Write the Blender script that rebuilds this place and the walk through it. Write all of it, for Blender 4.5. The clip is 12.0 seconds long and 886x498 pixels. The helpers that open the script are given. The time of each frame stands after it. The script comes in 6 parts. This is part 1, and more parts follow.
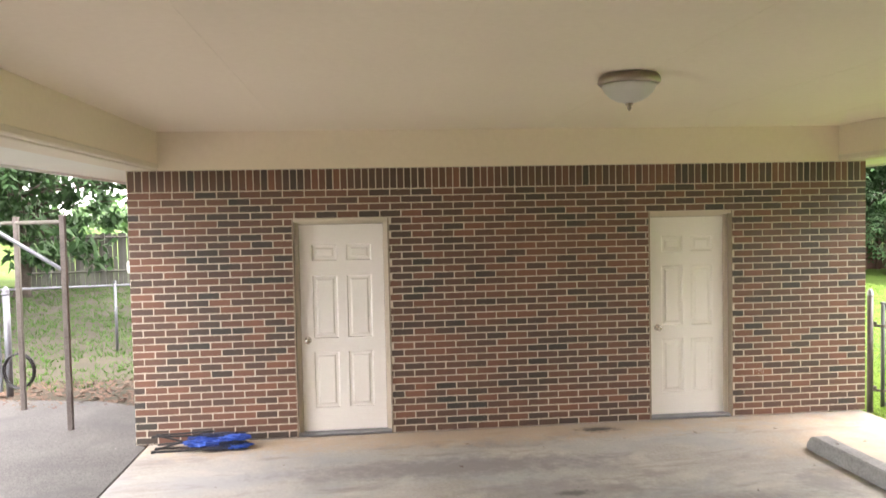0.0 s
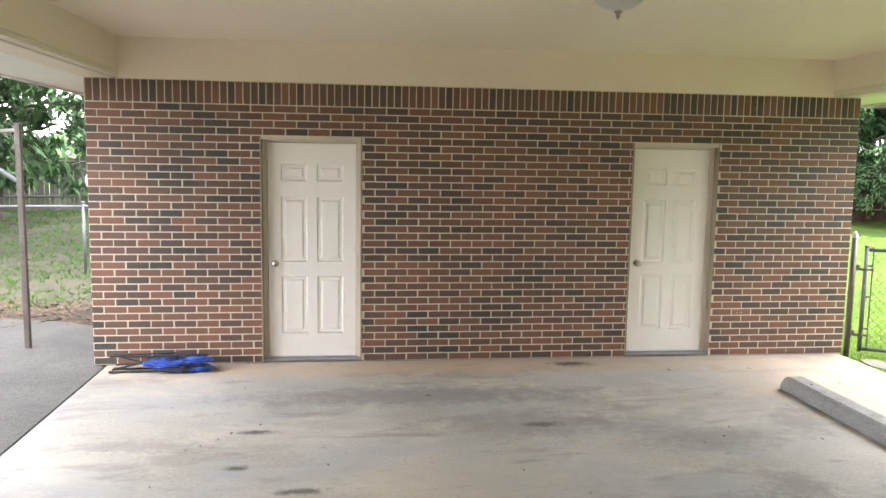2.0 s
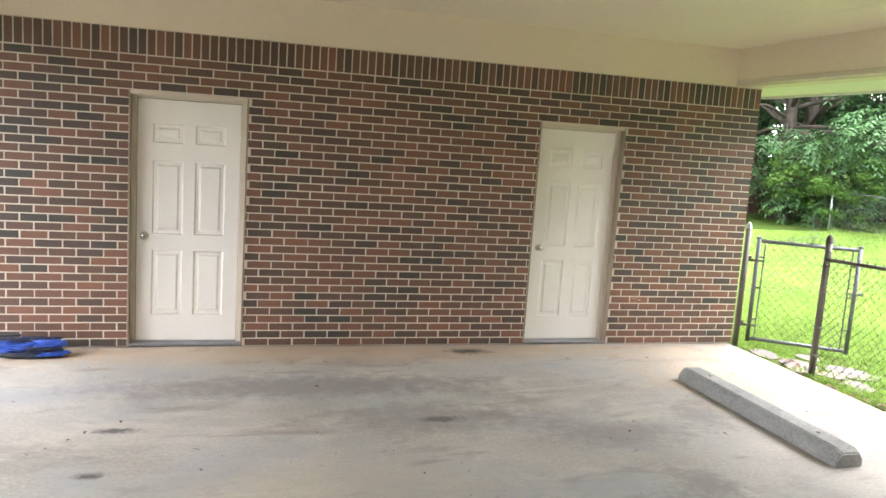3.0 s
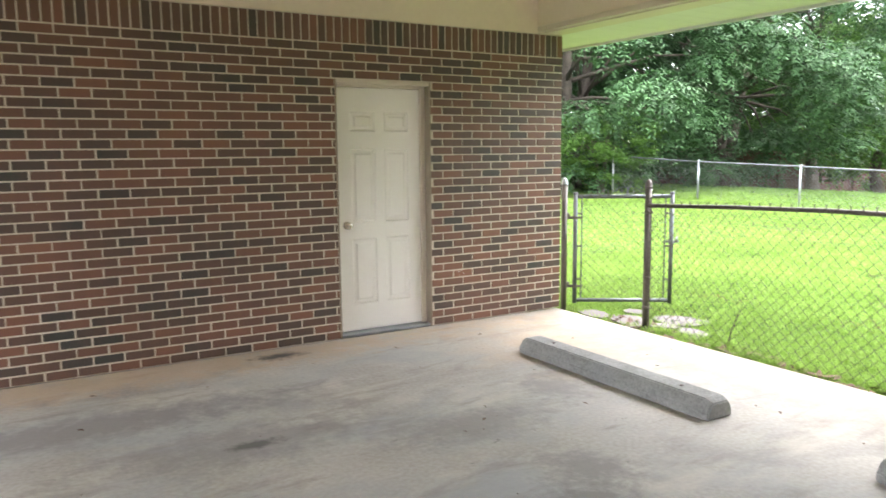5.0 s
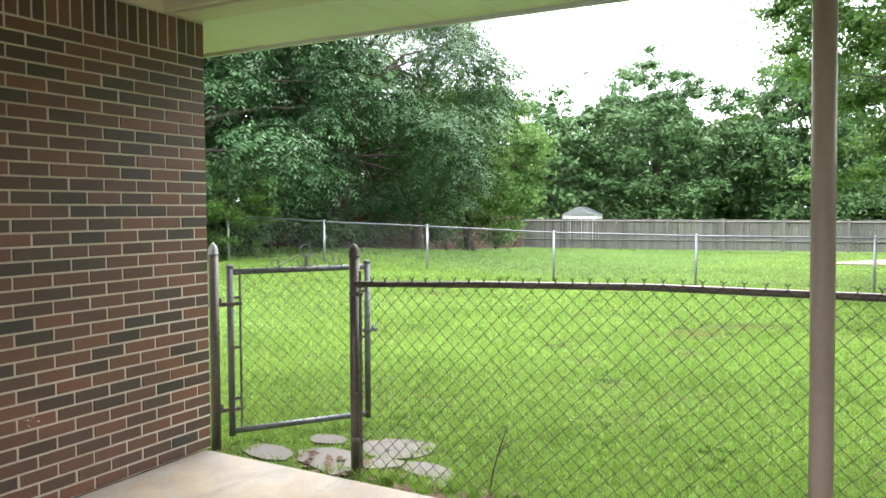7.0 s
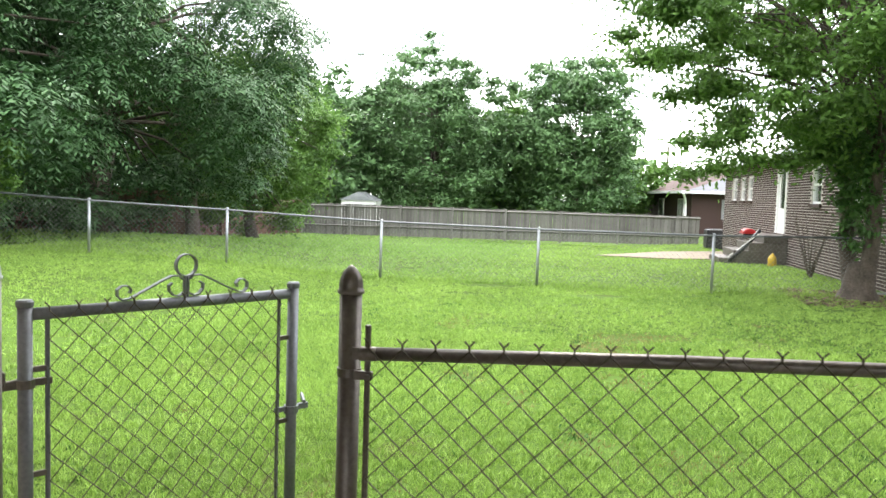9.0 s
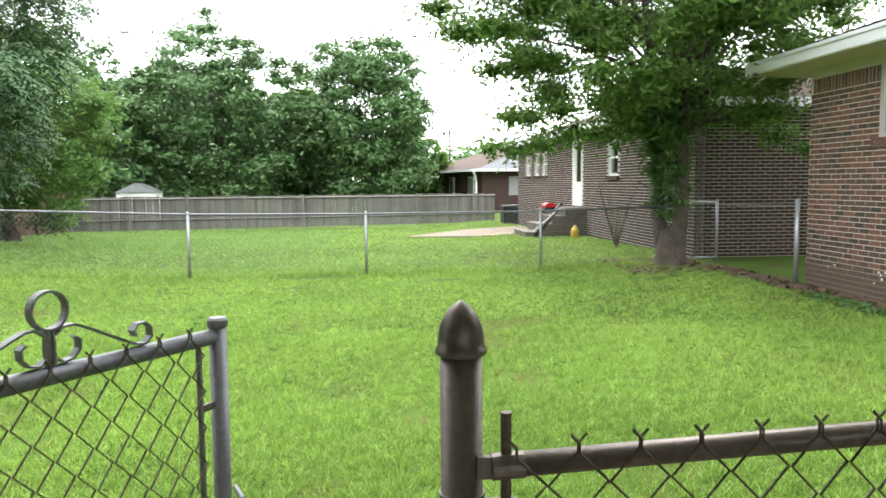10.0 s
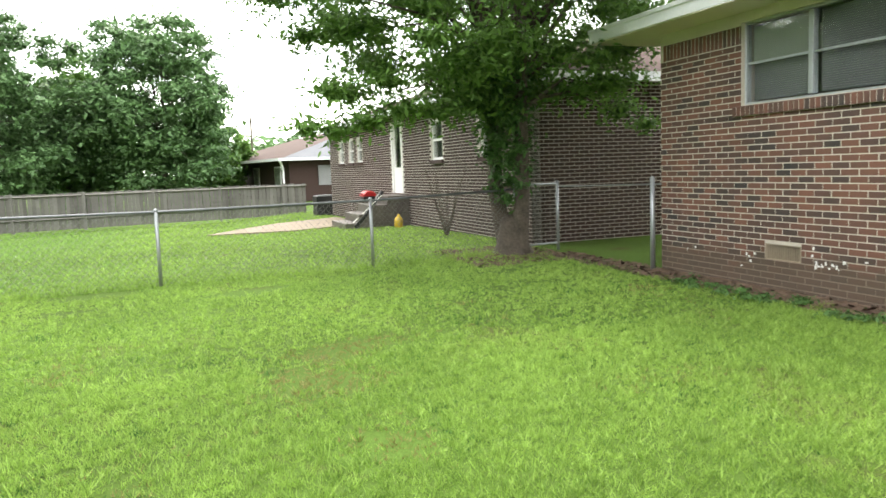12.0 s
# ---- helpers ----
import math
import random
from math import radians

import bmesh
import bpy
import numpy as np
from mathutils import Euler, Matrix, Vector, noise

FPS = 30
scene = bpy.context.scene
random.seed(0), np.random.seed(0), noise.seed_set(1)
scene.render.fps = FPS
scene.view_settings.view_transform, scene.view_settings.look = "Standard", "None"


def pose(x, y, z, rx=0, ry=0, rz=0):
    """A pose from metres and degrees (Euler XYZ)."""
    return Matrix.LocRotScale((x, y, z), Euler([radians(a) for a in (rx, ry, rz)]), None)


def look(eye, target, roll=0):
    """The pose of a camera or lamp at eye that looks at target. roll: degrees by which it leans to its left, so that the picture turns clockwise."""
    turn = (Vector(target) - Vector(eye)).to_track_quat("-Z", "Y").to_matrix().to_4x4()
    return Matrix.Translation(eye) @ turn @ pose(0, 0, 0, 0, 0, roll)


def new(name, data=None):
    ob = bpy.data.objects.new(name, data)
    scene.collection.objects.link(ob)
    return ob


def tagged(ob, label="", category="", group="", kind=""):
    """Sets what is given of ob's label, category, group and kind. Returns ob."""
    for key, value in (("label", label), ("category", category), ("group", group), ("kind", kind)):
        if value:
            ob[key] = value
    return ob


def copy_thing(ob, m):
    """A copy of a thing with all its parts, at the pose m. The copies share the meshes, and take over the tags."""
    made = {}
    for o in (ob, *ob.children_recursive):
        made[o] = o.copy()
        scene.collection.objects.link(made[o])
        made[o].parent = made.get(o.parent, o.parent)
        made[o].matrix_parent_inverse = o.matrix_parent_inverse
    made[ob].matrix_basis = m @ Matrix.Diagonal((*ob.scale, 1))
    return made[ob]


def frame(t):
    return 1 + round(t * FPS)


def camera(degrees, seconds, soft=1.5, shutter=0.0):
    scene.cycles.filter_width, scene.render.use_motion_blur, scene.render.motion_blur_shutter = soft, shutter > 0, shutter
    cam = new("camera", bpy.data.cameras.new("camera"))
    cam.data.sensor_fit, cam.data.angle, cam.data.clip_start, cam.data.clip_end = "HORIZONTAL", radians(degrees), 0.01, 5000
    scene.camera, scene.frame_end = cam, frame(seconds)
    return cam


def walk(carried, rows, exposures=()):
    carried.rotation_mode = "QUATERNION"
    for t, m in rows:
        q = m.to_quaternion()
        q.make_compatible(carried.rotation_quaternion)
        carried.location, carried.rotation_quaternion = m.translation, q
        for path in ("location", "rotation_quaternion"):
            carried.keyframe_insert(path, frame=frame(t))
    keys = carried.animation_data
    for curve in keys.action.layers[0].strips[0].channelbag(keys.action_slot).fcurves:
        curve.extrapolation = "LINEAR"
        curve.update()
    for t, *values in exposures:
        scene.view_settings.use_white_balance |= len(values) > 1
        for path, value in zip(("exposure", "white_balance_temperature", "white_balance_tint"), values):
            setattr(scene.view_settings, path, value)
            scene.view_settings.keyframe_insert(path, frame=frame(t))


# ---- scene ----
cam = camera(60.5, 12.0, shutter=0.12)
PATH = [
    (0, (0.594, 0.622, 2.091), (0.794, 2.61, 2.006), -1.2),
    (0.5, (0.604, 0.537, 2.025), (0.845, 2.474, 1.589), 0.7),
    (1, (0.593, 0.588, 1.947), (0.834, 2.469, 1.313), 1.9),
    (1.5, (0.631, 0.663, 1.927), (0.792, 2.61, 1.499), 2.8),
    (2, (0.722, 0.879, 1.915), (0.959, 2.851, 1.679), 0.9),
    (2.5, (0.646, 1.121, 1.872), (1.009, 3.066, 1.579), 2.9),
    (2.7, (0.663, 1.241, 1.871), (1.122, 3.165, 1.577), 3.7),
    (4.3, (0.773, 1.86, 1.675), (1.464, 3.73, 1.509), 1.8),
    (4.5, (0.788, 1.951, 1.656), (1.525, 3.803, 1.493), -0.1),
    (5, (0.969, 2.306, 1.542), (1.994, 4.003, 1.28), -0.5),
    (5.5, (1.328, 2.78, 1.411), (2.753, 4.159, 1.154), 0.7),
    (6, (1.718, 3.295, 1.489), (3.325, 4.483, 1.397), 1.3),
    (6.5, (2.004, 3.763, 1.474), (3.682, 4.85, 1.414), -0.7),
    (6.7, (2.136, 4.062, 1.471), (3.847, 5.096, 1.395), -0.6),
    (8.3, (3.389, 5.717, 1.45), (5.286, 6.333, 1.296), 2.0),
    (8.5, (3.556, 5.911, 1.452), (5.485, 6.417, 1.305), 2.5),
    (9, (3.969, 6.378, 1.454), (5.93, 6.744, 1.315), 1.9),
    (9.5, (4.388, 6.805, 1.45), (6.375, 6.982, 1.31), 1.2),
    (10, (4.834, 7.087, 1.428), (6.817, 6.898, 1.254), -0.5),
    (10.5, (5.307, 7.283, 1.441), (7.226, 6.747, 1.266), -0.9),
    (11, (5.734, 7.371, 1.411), (7.565, 6.591, 1.216), 0.2),
    (11.5, (6.174, 7.246, 1.4), (7.977, 6.409, 1.183), -0.6),
    (12, (6.627, 7.01, 1.374), (8.498, 6.337, 1.161), -2.1),
]
EXPO = [(0.0, 2.6, 6850, 20), (0.6, 2.48, 6450, 17), (2.7, 2.65, 6450, 15), (4.5, 2.66, 6450, 17), (5.5, 2.15, 6250, 12), (6.5, 1.8, 6300, 11), (8.3, 1.5, 6550, 10.5), (9.5, 1.4, 6550, 10), (10.5, 1.25, 6700, 9), (12.0, 1.28, 6850, 8)]
SKY, SUN = 2.6, 1.6
walk(cam, [(t, look(eye, target, roll)) for t, eye, target, roll in PATH],
     exposures=EXPO)

# ---- world and sun ----
world = bpy.data.worlds.new("overcast_sky")
scene.world = world
world.use_nodes = True
wn, wl = world.node_tree.nodes, world.node_tree.links
wbg = wn["Background"]
sky = wn.new("ShaderNodeTexSky")
sky.sky_type = "NISHITA"
sky.sun_disc = False
sky.sun_elevation = radians(58)
sky.sun_rotation = radians(70)
sky_dim = wn.new("ShaderNodeVectorMath")
sky_dim.operation = "SCALE"
sky_dim.inputs["Scale"].default_value = 0.1
wl.new(sky.outputs[0], sky_dim.inputs[0])
wco = wn.new("ShaderNodeTexCoord")
wmap = wn.new("ShaderNodeMapping")
wmap.inputs["Scale"].default_value = (1.0, 1.0, 3.0)
wl.new(wco.outputs["Generated"], wmap.inputs[0])
cloud = wn.new("ShaderNodeTexNoise")
cloud.inputs["Scale"].default_value = 3.0
cloud.inputs["Detail"].default_value = 6
wl.new(wmap.outputs[0], cloud.inputs["Vector"])
cramp = wn.new("ShaderNodeValToRGB")
cramp.color_ramp.elements[0].position = 0.3
cramp.color_ramp.elements[0].color = (0.3, 0.33, 0.37, 1)
cramp.color_ramp.elements[1].position = 0.6
cramp.color_ramp.elements[1].color = (1.0, 1.0, 0.99, 1)
wl.new(cloud.outputs["Fac"], cramp.inputs[0])
wmix = wn.new("ShaderNodeMix")
wmix.data_type = "RGBA"
wmix.inputs[0].default_value = 0.88
wl.new(sky_dim.outputs[0], wmix.inputs[6])
wl.new(cramp.outputs[0], wmix.inputs[7])
wl.new(wmix.outputs[2], wbg.inputs["Color"])
wbg.inputs["Strength"].default_value = SKY

sun = new("sun", bpy.data.lights.new("sun", "SUN"))
sun.data.energy = SUN
sun.data.angle = radians(32)
sun.data.color = (1.0, 0.96, 0.88)
sun.matrix_world = look((0, 0, 0), (-0.55, -0.2, -0.95))


# ---- materials ----
def surf(name, cols, fine=60.0, broad=1.5, rough=0.7, bump=0.2, metal=0.0, island=0.0, dist=0.004,
         translucent=0.0, spec=0.5, stain=None, stain_at=(0.52, 0.68), stain_scale=0.8, spots=(), layers=(), drift=0.0, fine_share=0.5, splash=None):
    """Two scales of noise over a row of base colours; island: share of piece-by-piece variation."""
    m = bpy.data.materials.new(name)
    m.use_nodes = True
    n, l = m.node_tree.nodes, m.node_tree.links
    b = n["Principled BSDF"]
    co = n.new("ShaderNodeTexCoord")
    geo = n.new("ShaderNodeNewGeometry")
    fi = n.new("ShaderNodeTexNoise")
    fi.inputs["Scale"].default_value, fi.inputs["Detail"].default_value = fine, 5
    br = n.new("ShaderNodeTexNoise")
    br.inputs["Scale"].default_value, br.inputs["Detail"].default_value = broad, 4
    l.new(geo.outputs["Position"], fi.inputs["Vector"])
    l.new(geo.outputs["Position"], br.inputs["Vector"])

    def math_node(op, a, c):
        q = n.new("ShaderNodeMath")
        q.operation = op
        for i, v in enumerate((a, c)):
            if isinstance(v, (int, float)):
                q.inputs[i].default_value = v
            else:
                l.new(v, q.inputs[i])
        return q.outputs[0]

    val = math_node("ADD", math_node("MULTIPLY", fi.outputs["Fac"], fine_share), math_node("MULTIPLY", br.outputs["Fac"], 1 - fine_share))
    val = math_node("ADD", math_node("MULTIPLY", math_node("SUBTRACT", val, 0.5), 2.2), 0.5)
    if island:
        info = n.new("ShaderNodeObjectInfo")
        r = math_node("FRACT", math_node("ADD", info.outputs["Random"], geo.outputs["Random Per Island"]), 0.0)
        val = math_node("ADD", math_node("MULTIPLY", r, island), math_node("MULTIPLY", val, 1 - island))
    if drift:
        # whole stretches lean to one end of the colour row
        dn = n.new("ShaderNodeTexNoise")
        dn.inputs["Scale"].default_value, dn.inputs["Detail"].default_value = 1.3, 3
        l.new(geo.outputs["Position"], dn.inputs["Vector"])
        val = math_node("ADD", val, math_node("MULTIPLY", math_node("SUBTRACT", dn.outputs["Fac"], 0.57), drift))
    ramp = n.new("ShaderNodeValToRGB")
    els = ramp.color_ramp.elements
    for i, c in enumerate(cols):
        p = i / max(1, len(cols) - 1)
        e = els[0] if i == 0 else (els[1] if i == len(cols) - 1 else els.new(p))
        e.position, e.color = p, (*c, 1)
    l.new(val, ramp.inputs[0])
    out = ramp.outputs[0]
    if stain:
        sn = n.new("ShaderNodeTexNoise")
        sn.inputs["Scale"].default_value, sn.inputs["Detail"].default_value = stain_scale, 8
        sn.inputs["Roughness"].default_value = 0.62
        sn.inputs["Distortion"].default_value = 0.6
        l.new(geo.outputs["Position"], sn.inputs["Vector"])
        rng = n.new("ShaderNodeMapRange")
        rng.inputs[1].default_value, rng.inputs[2].default_value = stain_at
        l.new(sn.outputs["Fac"], rng.inputs[0])
        mx = n.new("ShaderNodeMix")
        mx.data_type = "RGBA"
        l.new(rng.outputs[0], mx.inputs[0])
        l.new(out, mx.inputs[6])
        mx.inputs[7].default_value = (*stain, 1)
        out = mx.outputs[2]
    for tone, at, lo, hi, amount, stretch in layers:
        # a ragged wash of dirt or wear; stretch: size along x, y, z in metres
        mp = n.new("ShaderNodeMapping")
        mp.inputs["Location"].default_value = at
        mp.inputs["Scale"].default_value = tuple(1 / q for q in stretch)
        l.new(geo.outputs["Position"], mp.inputs["Vector"])
        ln = n.new("ShaderNodeTexNoise")
        ln.inputs["Scale"].default_value, ln.inputs["Detail"].default_value = 1.0, 9
        ln.inputs["Roughness"].default_value = 0.66
        ln.inputs["Distortion"].default_value = 0.4
        l.new(mp.outputs[0], ln.inputs["Vector"])
        rg = n.new("ShaderNodeMapRange")
        rg.inputs[1].default_value, rg.inputs[2].default_value = lo, hi
        rg.inputs[3].default_value, rg.inputs[4].default_value = 0.0, amount
        l.new(ln.outputs["Fac"], rg.inputs[0])
        mx = n.new("ShaderNodeMix")
        mx.data_type = "RGBA"
        l.new(rg.outputs[0], mx.inputs[0])
        l.new(out, mx.inputs[6])
        mx.inputs[7].default_value = (*tone, 1)
        out = mx.outputs[2]
    if splash:
        # dried mud splashed up from the ground, with a ragged upper edge
        tone, top, ragged = splash
        sep = n.new("ShaderNodeSeparateXYZ")
        l.new(geo.outputs["Position"], sep.inputs[0])
        mud = n.new("ShaderNodeTexNoise")
        mud.inputs["Scale"].default_value, mud.inputs["Detail"].default_value = 2.6, 8
        mud.inputs["Roughness"].default_value = 0.65
        l.new(geo.outputs["Position"], mud.inputs["Vector"])
        edge = math_node("ADD", sep.outputs["Z"], math_node("MULTIPLY", math_node("SUBTRACT", mud.outputs["Fac"], 0.5), ragged))
        rg = n.new("ShaderNodeMapRange")
        rg.inputs[1].default_value, rg.inputs[2].default_value = top + 0.1, top - 0.12
        rg.inputs[3].default_value, rg.inputs[4].default_value = 0.0, 0.85
        l.new(edge, rg.inputs[0])
        mx = n.new("ShaderNodeMix")
        mx.data_type = "RGBA"
        l.new(rg.outputs[0], mx.inputs[0])
        l.new(out, mx.inputs[6])
        mx.inputs[7].default_value = (*tone, 1)
        out = mx.outputs[2]
    for sx, sy, ra, rb, amount, tone in spots:
        # a spot of ragged shape on the slab: stain, wear or toned-down daylight
        mp = n.new("ShaderNodeMapping")
        mp.vector_type = "POINT"
        mp.inputs["Location"].default_value = (-sx / ra, -sy / rb, 0)
        mp.inputs["Scale"].default_value = (1 / ra, 1 / rb, 0)
        l.new(geo.outputs["Position"], mp.inputs["Vector"])
        ln = n.new("ShaderNodeVectorMath")
        ln.operation = "LENGTH"
        l.new(mp.outputs[0], ln.inputs[0])
        rag = n.new("ShaderNodeTexNoise")
        rag.inputs["Scale"].default_value, rag.inputs["Detail"].default_value = min(14.0, max(3.5, 2.4 / min(ra, rb))), 9
        rag.inputs["Roughness"].default_value = 0.7
        l.new(geo.outputs["Position"], rag.inputs["Vector"])
        edge = math_node("ADD", ln.outputs["Value"], math_node("MULTIPLY", math_node("SUBTRACT", rag.outputs["Fac"], 0.5), 2.6))
        rg = n.new("ShaderNodeMapRange")
        rg.inputs[1].default_value, rg.inputs[2].default_value = 1.15, 0.35
        rg.inputs[3].default_value, rg.inputs[4].default_value = 0.0, amount
        l.new(edge, rg.inputs[0])
        mx = n.new("ShaderNodeMix")
        mx.data_type = "RGBA"
        l.new(rg.outputs[0], mx.inputs[0])
        l.new(out, mx.inputs[6])
        mx.inputs[7].default_value = (*tone, 1)
        out = mx.outputs[2]
    l.new(out, b.inputs["Base Color"])
    b.inputs["Roughness"].default_value = rough
    b.inputs["Metallic"].default_value = metal
    b.inputs["Specular IOR Level"].default_value = spec
    if bump:
        bp = n.new("ShaderNodeBump")
        bp.inputs["Strength"].default_value = bump
        bp.inputs["Distance"].default_value = dist
        l.new(fi.outputs["Fac"], bp.inputs["Height"])
        l.new(bp.outputs[0], b.inputs["Normal"])
    if translucent:
        tr = n.new("ShaderNodeBsdfTranslucent")
        l.new(out, tr.inputs["Color"])
        ms = n.new("ShaderNodeMixShader")
        ms.inputs[0].default_value = translucent
        l.new(b.outputs[0], ms.inputs[1])
        l.new(tr.outputs[0], ms.inputs[2])
        l.new(ms.outputs[0], n["Material Output"].inputs["Surface"])
    return m


MUD = (0.1, 0.072, 0.05)
BRICK = surf("brown_brick", [(0.052, 0.052, 0.046), (0.09, 0.074, 0.052), (0.064, 0.06, 0.05), (0.115, 0.087, 0.06), (0.074, 0.07, 0.06), (0.13, 0.095, 0.065), (0.085, 0.074, 0.058), (0.115, 0.088, 0.062), (0.17, 0.1, 0.066), (0.25, 0.115, 0.072)],
             fine=90, broad=5, rough=0.5, bump=0.4, island=0.74, dist=0.003, drift=0.7)
BRICK_HOUSE = surf("house_brick", [(0.036, 0.033, 0.034), (0.075, 0.054, 0.044), (0.048, 0.042, 0.041), (0.1, 0.067, 0.05), (0.055, 0.048, 0.046), (0.13, 0.074, 0.055), (0.075, 0.056, 0.047), (0.19, 0.088, 0.062), (0.22, 0.096, 0.064)],
                   fine=90, broad=3, rough=0.75, bump=0.35, island=0.7, dist=0.003, drift=0.7, splash=(MUD, 0.3, 0.5))
BRICK_RED = surf("neighbour_brick", [(0.032, 0.018, 0.015), (0.06, 0.027, 0.021), (0.095, 0.038, 0.028), (0.05, 0.025, 0.02)], fine=70, broad=2, rough=0.9, bump=0.2, island=0.7)
MORTAR = surf("pale_mortar", [(0.54, 0.48, 0.38), (0.74, 0.67, 0.56)], fine=120, broad=2, rough=0.95, bump=0.4, dist=0.003)
MORTAR_HOUSE = surf("grey_mortar", [(0.45, 0.405, 0.345), (0.65, 0.595, 0.52)], fine=120, broad=2, rough=0.95, bump=0.4, dist=0.003, splash=((0.135, 0.097, 0.067), 0.34, 0.5))
MORTAR_WHITE = surf("white_mortar", [(0.44, 0.4, 0.36), (0.58, 0.54, 0.5)], fine=80, broad=2, rough=0.95, bump=0.2)
PAINT = surf("cream_paint", [(0.78, 0.68, 0.54), (0.84, 0.74, 0.60)], fine=25, broad=0.6, rough=0.75, bump=0.08)
TRIM = surf("cream_trim_paint", [(0.68, 0.61, 0.49), (0.74, 0.67, 0.55)], fine=40, broad=2, rough=0.55, bump=0.06)
DOORPAINT = surf("white_door_paint", [(0.84, 0.81, 0.75), (0.88, 0.855, 0.80)], fine=50, broad=1.2, rough=0.42, bump=0.04)
JAMB = surf("jamb_paint", [(0.60, 0.53, 0.43), (0.68, 0.61, 0.51)], fine=60, broad=3, rough=0.55, bump=0.08)
SOFFIT = surf("white_vinyl", [(0.72, 0.72, 0.66), (0.78, 0.78, 0.72)], fine=40, broad=2, rough=0.5, bump=0.03)
FASCIA = surf("white_fascia", [(0.68, 0.70, 0.71), (0.78, 0.79, 0.8)], fine=30, broad=2, rough=0.5, bump=0.05)
OIL, DAMP, RUST = (0.05, 0.046, 0.043), (0.19, 0.178, 0.17), (0.47, 0.335, 0.2)
# First entry darkens the colour of the east edge strip to offset bright daylight.
SPOTS = [(5.45, 5.2, 0.6, 3.4, 0.6, (0.24, 0.2, 0.16)), (1.6, 7.75, 4.4, 0.35, 0.6, RUST), (4.9, 6.9, 0.9, 0.9, 0.4, RUST), (1.26, 5.2, 0.9, 0.5, 0.35, (0.4, 0.34, 0.24)),
         (1.3, 6.85, 1.5, 0.28, 0.75, DAMP), (2.1, 6.15, 0.75, 0.3, 0.6, DAMP), (3.26, 5.75, 0.6, 0.25, 0.6, DAMP),
         (1.75, 4.26, 0.9, 0.17, 0.85, DAMP), (2.6, 4.3, 0.45, 0.15, 0.85, DAMP), (3.12, 4.67, 0.3, 0.22, 0.85, DAMP), (3.37, 4.95, 0.25, 0.25, 0.75, DAMP), (4.05, 6.05, 0.25, 0.3, 0.6, DAMP),
         (2.78, 7.72, 0.22, 0.09, 0.95, OIL), (2.1, 6.12, 0.16, 0.07, 0.7, OIL), (-0.26, 3.75, 0.24, 0.22, 0.95, OIL), (-0.45, 3.55, 0.2, 0.12, 0.8, OIL), (-0.12, 3.44, 0.16, 0.1, 0.8, OIL), (0.3, 4.5, 0.2, 0.09, 0.9, OIL), (0.45, 4.42, 0.16, 0.05, 0.8, OIL),
         (0.13, 4.1, 0.11, 0.06, 0.9, OIL), (0.44, 3.42, 0.12, 0.16, 0.75, OIL), (0.64, 3.58, 0.14, 0.1, 0.75, OIL), (0.91, 3.8, 0.24, 0.1, 0.7, OIL), (0.06, 6.1, 0.14, 0.05, 0.85, OIL), (0.02, 5.48, 0.1, 0.04, 0.85, OIL), (0.43, 5.12, 0.16, 0.05, 0.8, OIL),
         (0.59, 4.71, 0.3, 0.07, 0.6, DAMP), (2.15, 3.72, 0.25, 0.18, 0.65, RUST), (-0.7, 5.9, 0.5, 0.12, 0.5, DAMP)]
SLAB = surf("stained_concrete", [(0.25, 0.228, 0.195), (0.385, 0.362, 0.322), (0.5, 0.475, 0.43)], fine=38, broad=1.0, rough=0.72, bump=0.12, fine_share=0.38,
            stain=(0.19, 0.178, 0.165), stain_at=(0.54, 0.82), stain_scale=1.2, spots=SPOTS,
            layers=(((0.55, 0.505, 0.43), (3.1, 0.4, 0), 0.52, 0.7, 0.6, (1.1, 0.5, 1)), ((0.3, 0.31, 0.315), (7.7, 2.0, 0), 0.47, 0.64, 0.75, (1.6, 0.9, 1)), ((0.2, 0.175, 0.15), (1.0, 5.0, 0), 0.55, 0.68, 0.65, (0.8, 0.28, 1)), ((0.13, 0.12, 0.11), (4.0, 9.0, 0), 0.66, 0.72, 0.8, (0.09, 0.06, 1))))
APRON = surf("aggregate_concrete", [(0.03, 0.029, 0.027), (0.06, 0.057, 0.053), (0.17, 0.162, 0.15)], fine=75, fine_share=0.7, broad=1.1, rough=0.85, bump=0.5, dist=0.006,
             stain=(0.075, 0.073, 0.07), stain_at=(0.5, 0.68), stain_scale=1.3)
CURB = surf("cast_concrete", [(0.15, 0.15, 0.15), (0.26, 0.26, 0.255), (0.36, 0.36, 0.35)], fine=55, broad=4, rough=0.9, bump=0.4)
STONE = surf("flagstone", [(0.09, 0.08, 0.073), (0.19, 0.172, 0.16)], fine=45, broad=4, rough=0.85, bump=0.4, island=0.3)
GATESTEEL = surf("dull_gate_steel", [(0.10, 0.105, 0.115), (0.20, 0.21, 0.23)], fine=80, broad=6, rough=0.5, bump=0.12, metal=0.5)
PATIO = surf("sandy_patio", [(0.16, 0.125, 0.09), (0.24, 0.19, 0.14)], fine=30, broad=1, rough=0.9, bump=0.2)
GALV = surf("galvanised_steel", [(0.26, 0.275, 0.29), (0.42, 0.435, 0.46)], fine=80, broad=6, rough=0.45, bump=0.1, metal=0.7)
WEATHERED = surf("weathered_steel", [(0.075, 0.062, 0.055), (0.125, 0.106, 0.096), (0.19, 0.168, 0.155)], fine=70, broad=4, rough=0.42, bump=0.2, metal=0.5)
WIRE = surf("dark_wire", [(0.04, 0.035, 0.025), (0.10, 0.085, 0.06)], fine=60, broad=8, rough=0.6, bump=0.0, metal=0.3)
